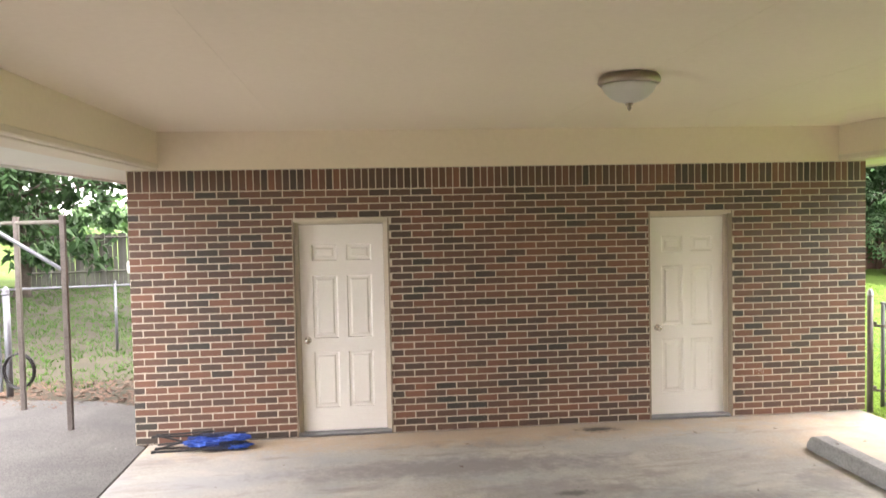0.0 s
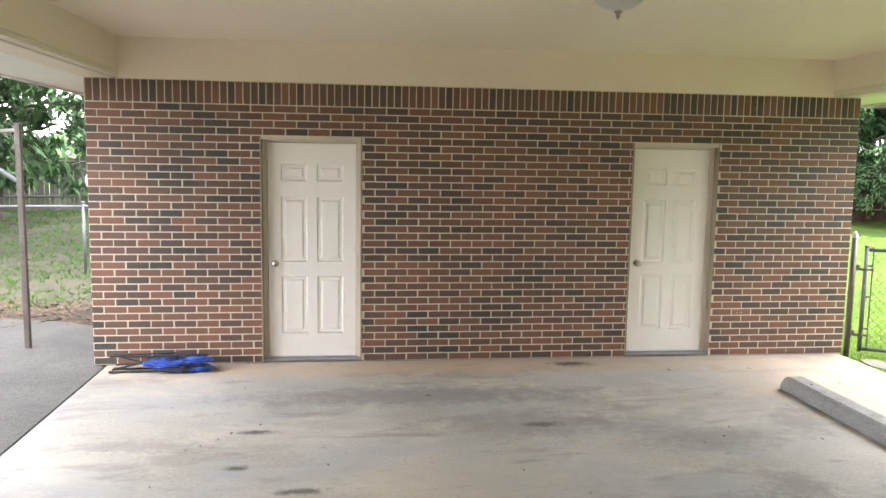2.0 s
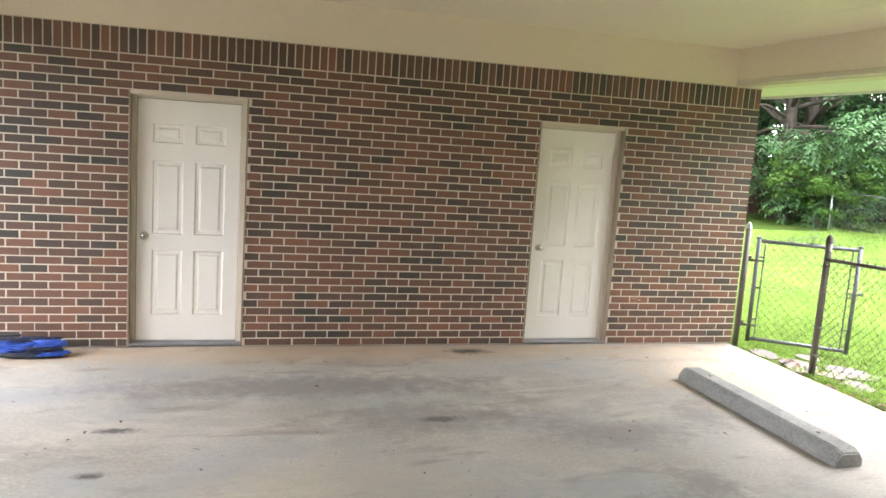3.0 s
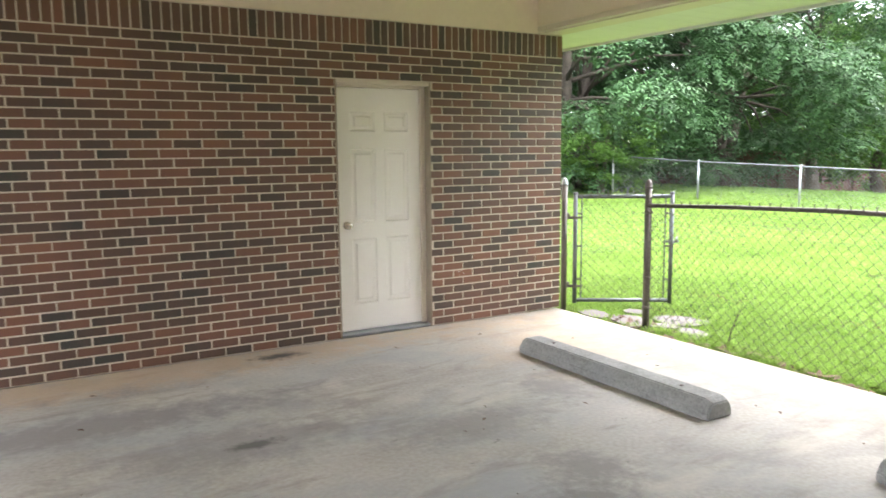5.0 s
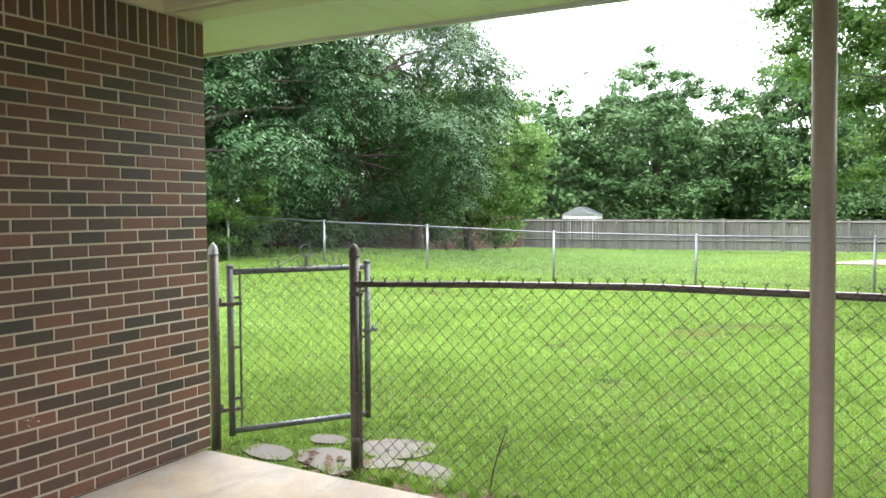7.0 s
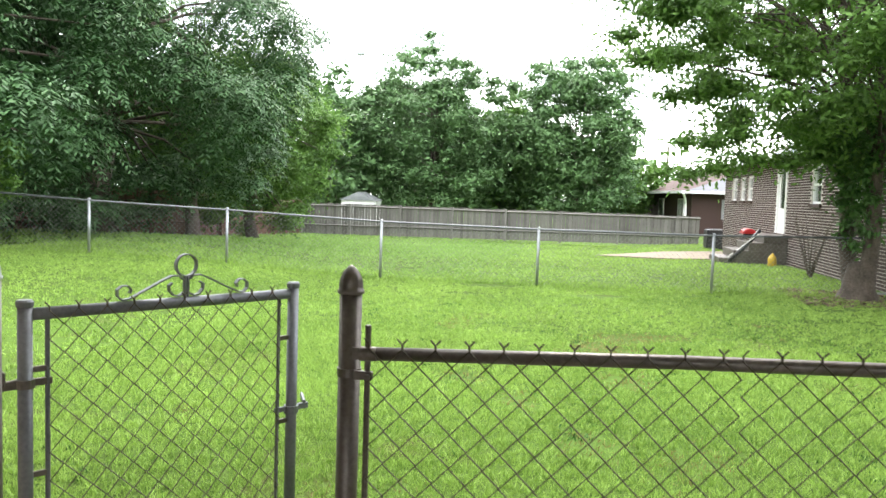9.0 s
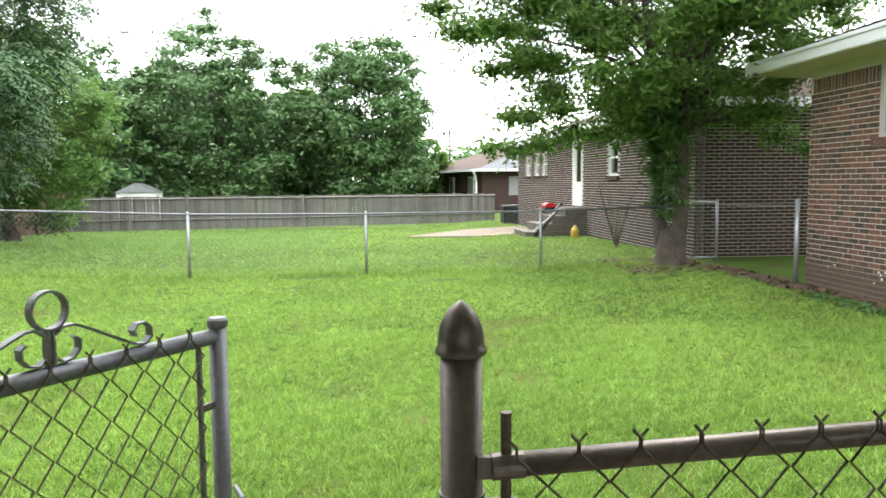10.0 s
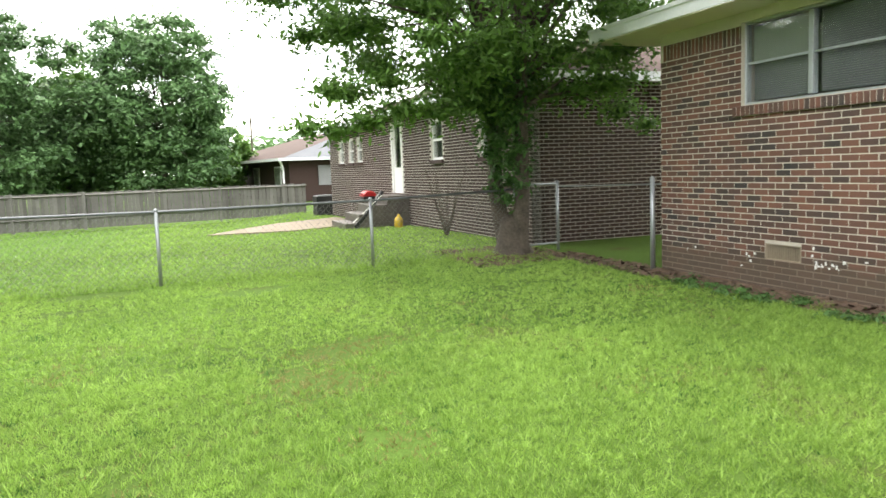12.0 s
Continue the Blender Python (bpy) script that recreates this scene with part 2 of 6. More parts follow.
WIRE_FAR = surf("grey_wire", [(0.17, 0.17, 0.165), (0.28, 0.28, 0.28)], fine=60, broad=8, rough=0.5, bump=0.0, metal=0.5)
CHROME = surf("satin_nickel", [(0.55, 0.52, 0.48), (0.66, 0.63, 0.6)], fine=30, broad=8, rough=0.22, bump=0.0, metal=1.0)
BRONZE = surf("brushed_nickel_dark", [(0.30, 0.25, 0.2), (0.42, 0.36, 0.3)], fine=30, broad=8, rough=0.35, bump=0.0, metal=1.0)
POLE = surf("taupe_pole_paint", [(0.36, 0.29, 0.25), (0.43, 0.35, 0.31)], fine=40, broad=3, rough=0.45, bump=0.05)
PALEGRASS = surf("pale_long_grass", [(0.13, 0.26, 0.04), (0.2, 0.36, 0.07), (0.3, 0.44, 0.14)], fine=2.0, broad=0.25, rough=0.6, bump=0, island=0.35, translucent=0.3, spec=0.15)
# Grass colours set darker here to stand for the tree shade over the garden.
WESTGRASS = surf("garden_grass", [(0.03, 0.08, 0.015), (0.06, 0.15, 0.025), (0.1, 0.21, 0.04)], fine=3.0, broad=0.6, rough=0.6, bump=0, island=0.4, translucent=0.3, spec=0.2)
DRYGRASS = surf("dry_grass", [(0.16, 0.13, 0.05), (0.26, 0.22, 0.09), (0.34, 0.27, 0.13)], fine=4, broad=1, rough=0.7, bump=0, island=0.6, translucent=0.2, spec=0.15)
CLOVER = surf("clover", [(0.02, 0.075, 0.015), (0.045, 0.15, 0.025)], fine=4, broad=1, rough=0.6, bump=0, island=0.5, translucent=0.25, spec=0.2)
DIRT = surf("bare_earth", [(0.03, 0.028, 0.016), (0.07, 0.06, 0.038)], fine=30, broad=2, rough=0.95, bump=0.5, dist=0.01)
TAUPE = surf("taupe_jamb", [(0.24, 0.19, 0.14), (0.34, 0.28, 0.21)], fine=60, broad=3, rough=0.6, bump=0.1)
SOIL = surf("lawn_soil", spec=0.08, cols=[(0.03, 0.042, 0.011), (0.055, 0.1, 0.018), (0.1, 0.18, 0.03)], fine=55, broad=0.35, rough=0.95, bump=0.6, dist=0.02,
            stain=(0.07, 0.055, 0.025), stain_at=(0.56, 0.75), stain_scale=0.7)
GRASS = surf("grass_blades", [(0.035, 0.1, 0.012), (0.145, 0.34, 0.035), (0.26, 0.53, 0.06), (0.46, 0.67, 0.15)], fine=9.0, broad=0.6, rough=0.55, bump=0, island=0.5, translucent=0.3, spec=0.2)
BARK = surf("bark", [(0.03, 0.023, 0.018), (0.08, 0.064, 0.05), (0.14, 0.115, 0.092)], fine=28, broad=5, rough=0.95, bump=0.8, dist=0.02)
OLDWOOD = surf("grey_fence_wood", [(0.075, 0.07, 0.065), (0.14, 0.13, 0.122), (0.21, 0.2, 0.188)], fine=14, broad=1.5, rough=0.9, bump=0.3, island=0.5)
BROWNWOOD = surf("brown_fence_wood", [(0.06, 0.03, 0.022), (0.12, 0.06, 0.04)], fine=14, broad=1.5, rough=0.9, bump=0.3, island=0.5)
SHINGLE = surf("dark_shingles", [(0.035, 0.032, 0.033), (0.07, 0.065, 0.065)], fine=60, broad=2, rough=0.95, bump=0.4, island=0.4)
SHINGLE_RED = surf("brown_shingles", [(0.06, 0.036, 0.03), (0.1, 0.06, 0.05)], fine=40, broad=1, rough=0.95, bump=0.3, island=0.4)
MULCH = surf("leaf_litter", [(0.05, 0.03, 0.02), (0.12, 0.075, 0.05), (0.2, 0.13, 0.09)], fine=45, broad=3, rough=0.95, bump=0.8, dist=0.02, island=0.4)
BLUE = surf("blue_nylon", [(0.006, 0.02, 0.14), (0.012, 0.06, 0.36), (0.03, 0.11, 0.52)], fine=18, broad=7, rough=0.5, bump=0.3, dist=0.02)
BLACKMETAL = surf("black_tube", [(0.012, 0.012, 0.013), (0.03, 0.03, 0.032)], fine=40, broad=8, rough=0.4, bump=0, metal=0.2)
REDPAINT = surf("red_enamel", [(0.3, 0.012, 0.015), (0.42, 0.02, 0.022)], fine=20, broad=4, rough=0.3, bump=0)
YELLOW = surf("yellow_plastic", [(0.42, 0.27, 0.015), (0.55, 0.37, 0.03)], fine=20, broad=4, rough=0.4, bump=0)
WHITEPLASTIC = surf("white_plastic", [(0.74, 0.74, 0.73), (0.82, 0.82, 0.81)], fine=30, broad=4, rough=0.4, bump=0)
SHINGLE_GREY = surf("grey_shingles", [(0.1, 0.105, 0.12), (0.17, 0.175, 0.19)], fine=40, broad=1, rough=0.9, bump=0.3, island=0.3)
SHADE = surf("shade_cloth", [(0.3, 0.32, 0.27), (0.36, 0.38, 0.33)], fine=60, broad=2, rough=0.8, bump=0.05)
BLIND = surf("grey_blind", [(0.16, 0.16, 0.165), (0.24, 0.24, 0.25)], fine=30, broad=3, rough=0.7, bump=0)
ALU = surf("aluminium_frame", [(0.42, 0.45, 0.47), (0.55, 0.58, 0.6)], fine=40, broad=4, rough=0.4, bump=0.02, metal=0.6)
DARKROOM = surf("interior_plaster", [(0.45, 0.42, 0.38), (0.5, 0.47, 0.43)], fine=20, broad=1, rough=0.9, bump=0.05)


def leaf_mat(name, cols, spec=0.35, through_light=0.2):
    return surf(name, cols, fine=2.0, broad=0.4, rough=0.5, bump=0, island=0.4, translucent=through_light, spec=spec)


LEAF_DARK = leaf_mat("mimosa_leaves", [(0.01, 0.032, 0.014), (0.022, 0.07, 0.028), (0.045, 0.12, 0.045), (0.1, 0.21, 0.075)], 0.25, 0.1)
LEAF_LIME = leaf_mat("bright_leaves", [(0.035, 0.1, 0.02), (0.085, 0.2, 0.035), (0.17, 0.33, 0.06)])
LEAF_MID = leaf_mat("maple_leaves", [(0.02, 0.06, 0.015), (0.048, 0.125, 0.027), (0.105, 0.23, 0.045), (0.2, 0.37, 0.075)], 0.3, 0.4)
LEAF_FAR = leaf_mat("far_leaves", [(0.04, 0.092, 0.033), (0.08, 0.165, 0.057), (0.14, 0.26, 0.09)])
IVY = leaf_mat("ivy_leaves", [(0.025, 0.07, 0.018), (0.05, 0.13, 0.03), (0.1, 0.22, 0.05)])


def glass_mat(name, tint, rough=0.02):
    m = bpy.data.materials.new(name)
    m.use_nodes = True
    b = m.node_tree.nodes["Principled BSDF"]
    b.inputs["Base Color"].default_value = (*tint, 1)
    b.inputs["Transmission Weight"].default_value = 1.0
    b.inputs["Roughness"].default_value = rough
    b.inputs["IOR"].default_value = 1.45
    return m


GLASS = glass_mat("window_glass", (0.9, 0.93, 0.93))
FROST = surf("frosted_lamp_glass", [(0.70, 0.69, 0.64), (0.8, 0.79, 0.74)], fine=10, broad=6, rough=0.35, bump=0.0, translucent=0.3)


# ---- mesh builders ----
class Build:
    """Gathers vertices and faces for one mesh."""

    def __init__(self):
        self.v, self.f = [], []

    def add(self, verts, faces):
        k = len(self.v)
        self.v.extend(tuple(p) for p in verts)
        self.f.extend(tuple(i + k for i in q) for q in faces)
        return self

    def box(self, a, b, m=None):
        (x0, y0, z0), (x1, y1, z1) = a, b
        p = [Vector(c) for c in ((x0, y0, z0), (x1, y0, z0), (x1, y1, z0), (x0, y1, z0), (x0, y0, z1), (x1, y0, z1), (x1, y1, z1), (x0, y1, z1))]
        if m is not None:
            p = [m @ q for q in p]
        return self.add(p, ((0, 3, 2, 1), (4, 5, 6, 7), (0, 1, 5, 4), (1, 2, 6, 5), (2, 3, 7, 6), (3, 0, 4, 7)))

    def soft_box(self, a, b, r=0.004, m=None):
        """A box with all its edges cut back by r."""
        (x0, y0, z0), (x1, y1, z1) = a, b
        bm = bmesh.new()
        bmesh.ops.create_cube(bm, size=1)
        for q in bm.verts:
            q.co = ((x0 + x1) / 2 + q.co.x * (x1 - x0), (y0 + y1) / 2 + q.co.y * (y1 - y0), (z0 + z1) / 2 + q.co.z * (z1 - z0))
        bmesh.ops.bevel(bm, geom=bm.edges[:], offset=r, segments=1, affect="EDGES")
        bm.verts.index_update()
        vs = [q.co.copy() if m is None else m @ q.co for q in bm.verts]
        fs = [[q.index for q in f.verts] for f in bm.faces]
        bm.free()
        return self.add(vs, fs)

    def tube(self, pts, rad, sides=8, caps=True):
        """A tube along pts; rad: one radius or one a point."""
        pts = [Vector(p) for p in pts]
        n = len(pts)
        rads = [rad] * n if isinstance(rad, (int, float)) else rad
        k = len(self.v)
        ref = Vector((0.31, 0.17, 0.93))
        for i, p in enumerate(pts):
            d = (pts[min(i + 1, n - 1)] - pts[max(i - 1, 0)]).normalized()
            if abs(d.dot(ref)) > 0.93:
                ref = Vector((0.9, 0.3, 0.1))
            u = d.cross(ref).normalized()
            w = d.cross(u)
            for j in range(sides):
                a = 2 * math.pi * j / sides
                self.v.append(tuple(p + (u * math.cos(a) + w * math.sin(a)) * rads[i]))
        for i in range(n - 1):
            for j in range(sides):
                a, b = k + i * sides + j, k + i * sides + (j + 1) % sides
                self.f.append((a, a + sides, b + sides, b))
        if caps:
            self.f.append(tuple(range(k, k + sides)))
            self.f.append(tuple(range(k + (n - 1) * sides + sides - 1, k + (n - 1) * sides - 1, -1)))
        return self

    def lathe(self, prof, at=(0, 0, 0), sides=20):
        """Spins (radius, height) pairs about the upright axis."""
        k, n = len(self.v), len(prof)
        for r, z in prof:
            for j in range(sides):
                a = 2 * math.pi * j / sides
                self.v.append((at[0] + r * math.cos(a), at[1] + r * math.sin(a), at[2] + z))
        for i in range(n - 1):
            for j in range(sides):
                a, b = k + i * sides + j, k + i * sides + (j + 1) % sides
                self.f.append((a, b, b + sides, a + sides))
        self.f.append(tuple(range(k + sides - 1, k - 1, -1)))
        self.f.append(tuple(range(k + (n - 1) * sides, k + n * sides)))
        return self

    def prism(self, poly, z0, z1):
        n = len(poly)
        self.add([(x, y, z0) for x, y in poly] + [(x, y, z1) for x, y in poly],
                 [tuple(range(n - 1, -1, -1)), tuple(range(n, 2 * n))] + [(i, (i + 1) % n, n + (i + 1) % n, n + i) for i in range(n)])
        return self

    def mesh(self, name, smooth=False):
        me = bpy.data.meshes.new(name)
        me.from_pydata(self.v, [], self.f)
        me.update()
        if smooth:
            me.polygons.foreach_set("use_smooth", [True] * len(me.polygons))
        return me


def part(name, b, material, parent=None, label="", smooth=False, kind=""):
    me = b if isinstance(b, bpy.types.Mesh) else b.mesh(name, smooth)
    if not me.materials:
        me.materials.append(material)
    ob = new(name, me)
    if parent is not None:
        ob.parent = parent
    return tagged(ob, label=label, kind=kind)


def thing(name, label, category, at=(0, 0, 0), turn=0.0, group="", kind=""):
    ob = new(name)
    ob.empty_display_size = 0.2
    ob.matrix_basis = pose(*at, 0, 0, turn)
    return tagged(ob, label, category, group, kind)


def structure(name, b, material, label, category="wall"):
    return tagged(part(name, b, material), label, category, kind="structure")


def raw_mesh(name, verts, size):
    """A mesh of loose faces with `size` corners each from an array of corners."""
    n = len(verts) // size
    me = bpy.data.meshes.new(name)
    me.vertices.add(len(verts))
    me.vertices.foreach_set("co", np.ascontiguousarray(verts, dtype=np.float32).ravel())
    me.loops.add(len(verts))
    me.loops.foreach_set("vertex_index", np.arange(len(verts), dtype=np.int32))
    me.polygons.add(n)
    me.polygons.foreach_set("loop_start", np.arange(0, len(verts), size, dtype=np.int32))
    me.update(calc_edges=True)
    return me


# ---- bricks ----
PITCH, COURSE, JOINT = 0.2032, 0.0677, 0.011
brick_meshes = {}


def brick_faces(w, h, d=0.02, c=0.003):
    """A brick face block: x along the wall, y outwards (front at 0), z up; its front edges are cut back."""
    v = [(0, -d, 0), (w, -d, 0), (w, -d, h), (0, -d, h), (0, -c, 0), (w, -c, 0), (w, -c, h), (0, -c, h), (c, 0, c), (w - c, 0, c), (w - c, 0, h - c), (c, 0, h - c)]
    f = [(8, 9, 10, 11), (4, 5, 9, 8), (5, 6, 10, 9), (6, 7, 11, 10), (7, 4, 8, 11), (0, 1, 5, 4), (1, 2, 6, 5), (2, 3, 7, 6), (3, 0, 4, 7)]
    return v, f


def lay_bricks(parent, material, frame_m, length, courses, holes=(), apart=None, soldier=True, name="brick", rng_seed=3, deep=0.02):
    """Running-bond bricks on a wall plane. frame_m: wall space (u, outwards, z) to the world.
    holes: (u0, u1, z0, z1). apart: (u0, u1) in which each brick is an object of its own."""
    rnd = random.Random(rng_seed)
    rest = Build()

    def put(u0, u1, z0, z1):
        if u1 - u0 < 0.012:
            return
        jut = rnd.uniform(-0.002, 0.002)
        w, h = round(u1 - u0, 3), round(z1 - z0, 4)
        if apart and apart[0] <= u0 and u1 <= apart[1] + 0.3:
            key = (w, h, material.name)
            if key not in brick_meshes:
                me = bpy.data.meshes.new(name)
                me.from_pydata(*[brick_faces(w, h, deep)[0], [], brick_faces(w, h, deep)[1]])
                me.materials.append(material)
                brick_meshes[key] = me
            ob = new(name, brick_meshes[key])
            ob.parent = parent
            ob.matrix_basis = frame_m @ Matrix.Translation((u0, jut, z0))
        else:
            v, f = brick_faces(w, h, deep)
            rest.add([frame_m @ Vector((x + u0, y + jut, z + z0)) for x, y, z in v], f)

    def pieces(u0, u1, z0, z1):
        spans = [(u0, u1)]
        for a, b, c, d in holes:
            if z1 > c + 0.02 and z0 < d - 0.02:
                cut = []
                for s, e in spans:
                    if e <= a or s >= b:
                        cut.append((s, e))
                    else:
                        if s < a:
                            cut.append((s, a - 0.002))
                        if e > b:
                            cut.append((b + 0.002, e))
                spans = cut
        for s, e in spans:
            put(s, e, z0, z1)

    for k in range(courses):
        z0 = k * COURSE
        u = -PITCH / 2 if k % 2 else 0.0
        while u < length:
            wob = rnd.uniform(-0.002, 0.002)
            pieces(max(0, u) + wob * (u > 0), min(length, u + PITCH - JOINT) + wob * (u + PITCH < length), z0 + JOINT / 2, z0 + COURSE - JOINT / 2)
            u += PITCH
    if soldier:
        z0, u = courses * COURSE, 0.0
        while u + 0.05 < length:
            pieces(u, min(length, u + COURSE - JOINT), z0 + JOINT / 2, z0 + 3 * COURSE - JOINT / 2)
            u += COURSE
    if rest.v:
        part("bricks", rest, material, parent, kind="stuff")


def wall_boxes(b, m, length, top, depth, holes, back=0.0045):
    """Mortar body of a wall, behind the brick faces, cut by its openings."""
    us = sorted({0.0, length, *[h[0] for h in holes], *[h[1] for h in holes]})
    for u0, u1 in zip(us, us[1:]):
        z = 0.0
        for h in sorted([h for h in holes if h[0] <= u0 + 1e-6 and h[1] >= u1 - 1e-6], key=lambda h: h[2]):
            if h[2] > z:
                b.box((u0, -depth, z), (u1, -back, h[2]), m)
            z = h[3]
        if top > z:
            b.box((u0, -depth, z), (u1, -back, top), m)


# ---- ground ----
def smooth(a, b, x):
    t = np.clip((np.asarray(x, dtype=float) - a) / (b - a), 0, 1)
    return t * t * (3 - 2 * t)


def ground_z(x, y):
    x, y = np.asarray(x, dtype=float), np.asarray(y, dtype=float)
    rise = 0.34 * smooth(9.0, 15.5, y) * smooth(5.0, 11.0, x) * (1 - smooth(18, 30, x))
    fall = -(0.3 + 0.3 * smooth(1.5, 6.0, y)) * smooth(19, 39, x)
    swell = 0.012 * np.sin(x * 1.3 + 0.7) * np.cos(y * 1.1) * smooth(6.4, 8.0, x)
    return -0.035 + rise + fall + swell


def axis(lo, hi, fine_lo, fine_hi, step):
    far_lo = fine_lo - np.geomspace(2, fine_lo - lo, 14)[::-1]
    far_hi = fine_hi + np.geomspace(2, hi - fine_hi, 14)
    return np.concatenate([far_lo, np.arange(fine_lo, fine_hi + step, step), far_hi])


gx, gy = axis(-900, 900, -14, 46, 0.5), axis(-900, 900, -8, 36, 0.5)
GX, GY = np.meshgrid(gx, gy, indexing="ij")
GZ = ground_z(GX, GY)
under = (GX > -9.0) & (GX < 5.4) & (GY > -6.5) & (GY < 10.4)
GZ = np.where(under, -0.2, GZ)
gb = Build()
ny = len(gy)
gb.v = [tuple(p) for p in np.stack([GX, GY, GZ], -1).reshape(-1, 3)]
gb.f = [(i * ny + j, (i + 1) * ny + j, (i + 1) * ny + j + 1, i * ny + j + 1) for i in range(len(gx) - 1) for j in range(ny - 1)]
ground = structure("ground", gb, SOIL, "mown green lawn with bare soil patches", "ground")
for pg in ground.data.polygons:
    pg.use_smooth = True

# ---- carport floor and apron ----
b = Build()
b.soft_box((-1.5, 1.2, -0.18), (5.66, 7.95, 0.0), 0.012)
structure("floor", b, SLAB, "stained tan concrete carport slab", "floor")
b = Build()
b.prism([(-9.0, -6.4), (-1.513, -6.4), (-1.513, 7.9), (-1.64, 8.0), (-1.66, 9.3), (-2.6, 9.9), (-4.4, 10.3), (-9.0, 10.4)], -0.2, -0.006)
structure("pavement_drive", b, APRON, "weathered exposed aggregate concrete drive", "pavement")

# ---- storage wall with two doors ----
WX0, WX1, WY = -1.61, 5.70, 7.95
WALL_TOP = 35 * COURSE + 3 * COURSE
rot180 = pose(WX1, WY, 0, 0, 0, 180)
DOORS = ((-0.11, 0.81), (3.395, 4.265))
holes = [(WX1 - b1, WX1 - a1, 0.0, 2.095) for a1, b1 in DOORS]
b = Build()
wall_boxes(b, rot180, WX1 - WX0, 2.96, 0.2, holes)
wall_north = structure("wall_north", b, MORTAR, "dark brown brick wall with pale mortar joints")
b = Build()
b.box((WX0, 8.15, -0.1), (WX0 + 0.2, 11.0, 2.96)).box((WX1 - 0.2, 8.15, -0.1), (WX1, 11.0, 2.96)).box((WX0, 11.0, -0.1), (WX1, 11.2, 2.96))
structure("wall_storage", b, BRICK_HOUSE, "brick outer walls of the storage room")
b = Build()
b.box((WX0 + 0.2, 8.15, -0.1), (WX1 - 0.2, 11.0, 0.0))
structure("floor_storage", b, SLAB, "concrete floor of the storage room", "floor")

# ---- ceiling, frieze, beams ----
CEIL = 2.93
b = Build()
b.box((-1.6, 1.2, CEIL), (5.7, 7.95, CEIL + 0.02))
for x in (-0.15, 1.08, 2.3, 3.52, 4.74):
    b.box((x - 0.02, 1.3, CEIL - 0.0015), (x + 0.02, 7.9, CEIL))
structure("ceiling", b, PAINT, "cream painted carport ceiling with faint board seams", "ceiling")
b = Build()
b.box((-1.32, WY - 0.012, WALL_TOP + 0.002), (5.40, WY - 0.008 + 0.006, CEIL))
structure("trim_frieze", b, PAINT, "cream painted frieze board above the bricks", "trim")


def beam(name, x_in, x_out, sign, soffit_x):
    b = Build()
    b.box((min(x_in, x_out), 1.2, 2.62), (max(x_in, x_out), WY - 0.014, CEIL))
    b.box((min(x_in, x_out), WY - 0.014, 2.585), (max(x_in, x_out), WY + 0.03, CEIL))
    structure(name, b, PAINT, "cream painted boxed carport beam", "beam")
    b = Build()
    m0, m1 = x_in - sign * 0.012, x_in + sign * 0.05
    b.soft_box((min(m0, m1), 1.2, 2.585), (max(m0, m1), WY - 0.016, 2.635), 0.008)
    m0, m1 = x_in + sign * 0.055, x_out + sign * 0.015
    b.soft_box((min(m0, m1), 1.2, 2.575), (max(m0, m1), WY - 0.016, 2.617), 0.006)
    structure(name.replace("beam", "trim_beam"), b, TRIM, "cream moulding along the beam's lower edge", "trim")
    b = Build()
    y = 1.3
    while y < 11.2:
        x0, x1 = sorted((x_out + sign * 0.017, soffit_x))
        b.soft_box((x0, y, 2.588), (x1, min(y + 0.196, 11.25), 2.60), 0.003)
        y += 0.2
    structure(name.replace("beam", "soffit"), b, SOFFIT, "white grooved vinyl soffit under the eave", "soffit")
    b = Build()
    x0, x1 = sorted((soffit_x, soffit_x + sign * 0.025))
    b.box((x0, 1.3, 2.565), (x1, 11.25, 2.76))
    structure(name.replace("beam", "fascia"), b, FASCIA, "white painted fascia board", "fascia")


beam("beam_east", 5.40, 5.66, 1, 6.40)
beam("beam_west", -1.32, -1.60, -1, -2.3)

# ---- carport and house roofs ----
b = Build()
b.add([(-2.4, 0.5, 2.76), (2.05, 0.5, 4.0), (6.5, 0.5, 2.76), (-2.4, 11.4, 2.76), (2.05, 11.4, 4.0), (6.5, 11.4, 2.76),
       (-2.4, 0.5, 2.80), (2.05, 0.5, 4.06), (6.5, 0.5, 2.80), (-2.4, 11.4, 2.80), (2.05, 11.4, 4.06), (6.5, 11.4, 2.80)],
      [(0, 3, 4, 1), (1, 4, 5, 2), (6, 7, 10, 9), (7, 8, 11, 10), (0, 6, 9, 3), (2, 5, 11, 8), (3, 9, 10, 4), (4, 10, 11, 5), (0, 1, 7, 6), (1, 2, 8, 7)])
b.add([(-1.6, 11.19, 2.96), (5.7, 11.19, 2.96), (2.05, 11.19, 4.0)], [(0, 1, 2)])
structure("roof_carport", b, SHINGLE, "dark shingled carport roof", "roof")

HX0, HX1, HY = -7.0, 14.85, 1.05
EY, EZ, EX = 1.56, 2.93, 15.65
b = Build()
for side in (1, -1):
    y_eave = EY if side > 0 else -9.06
    for k in range(22):
        t0, t1 = k / 22, (k + 1) / 22
        ya, yb = y_eave + (-3.75 - y_eave) * t0, y_eave + (-3.75 - y_eave) * (t1 + 0.01)
        za, zb = EZ + 0.16 + 1.75 * t0, EZ + 0.16 + 1.75 * (t1 + 0.01)
        b.add([(HX0 - 0.6, ya, za + 0.018), (EX + 0.03, ya, za + 0.018), (EX + 0.03, yb, zb), (HX0 - 0.6, yb, zb), (HX0 - 0.6, ya, za), (EX + 0.03, ya, za)],
              [(0, 1, 2, 3), (4, 5, 1, 0)])
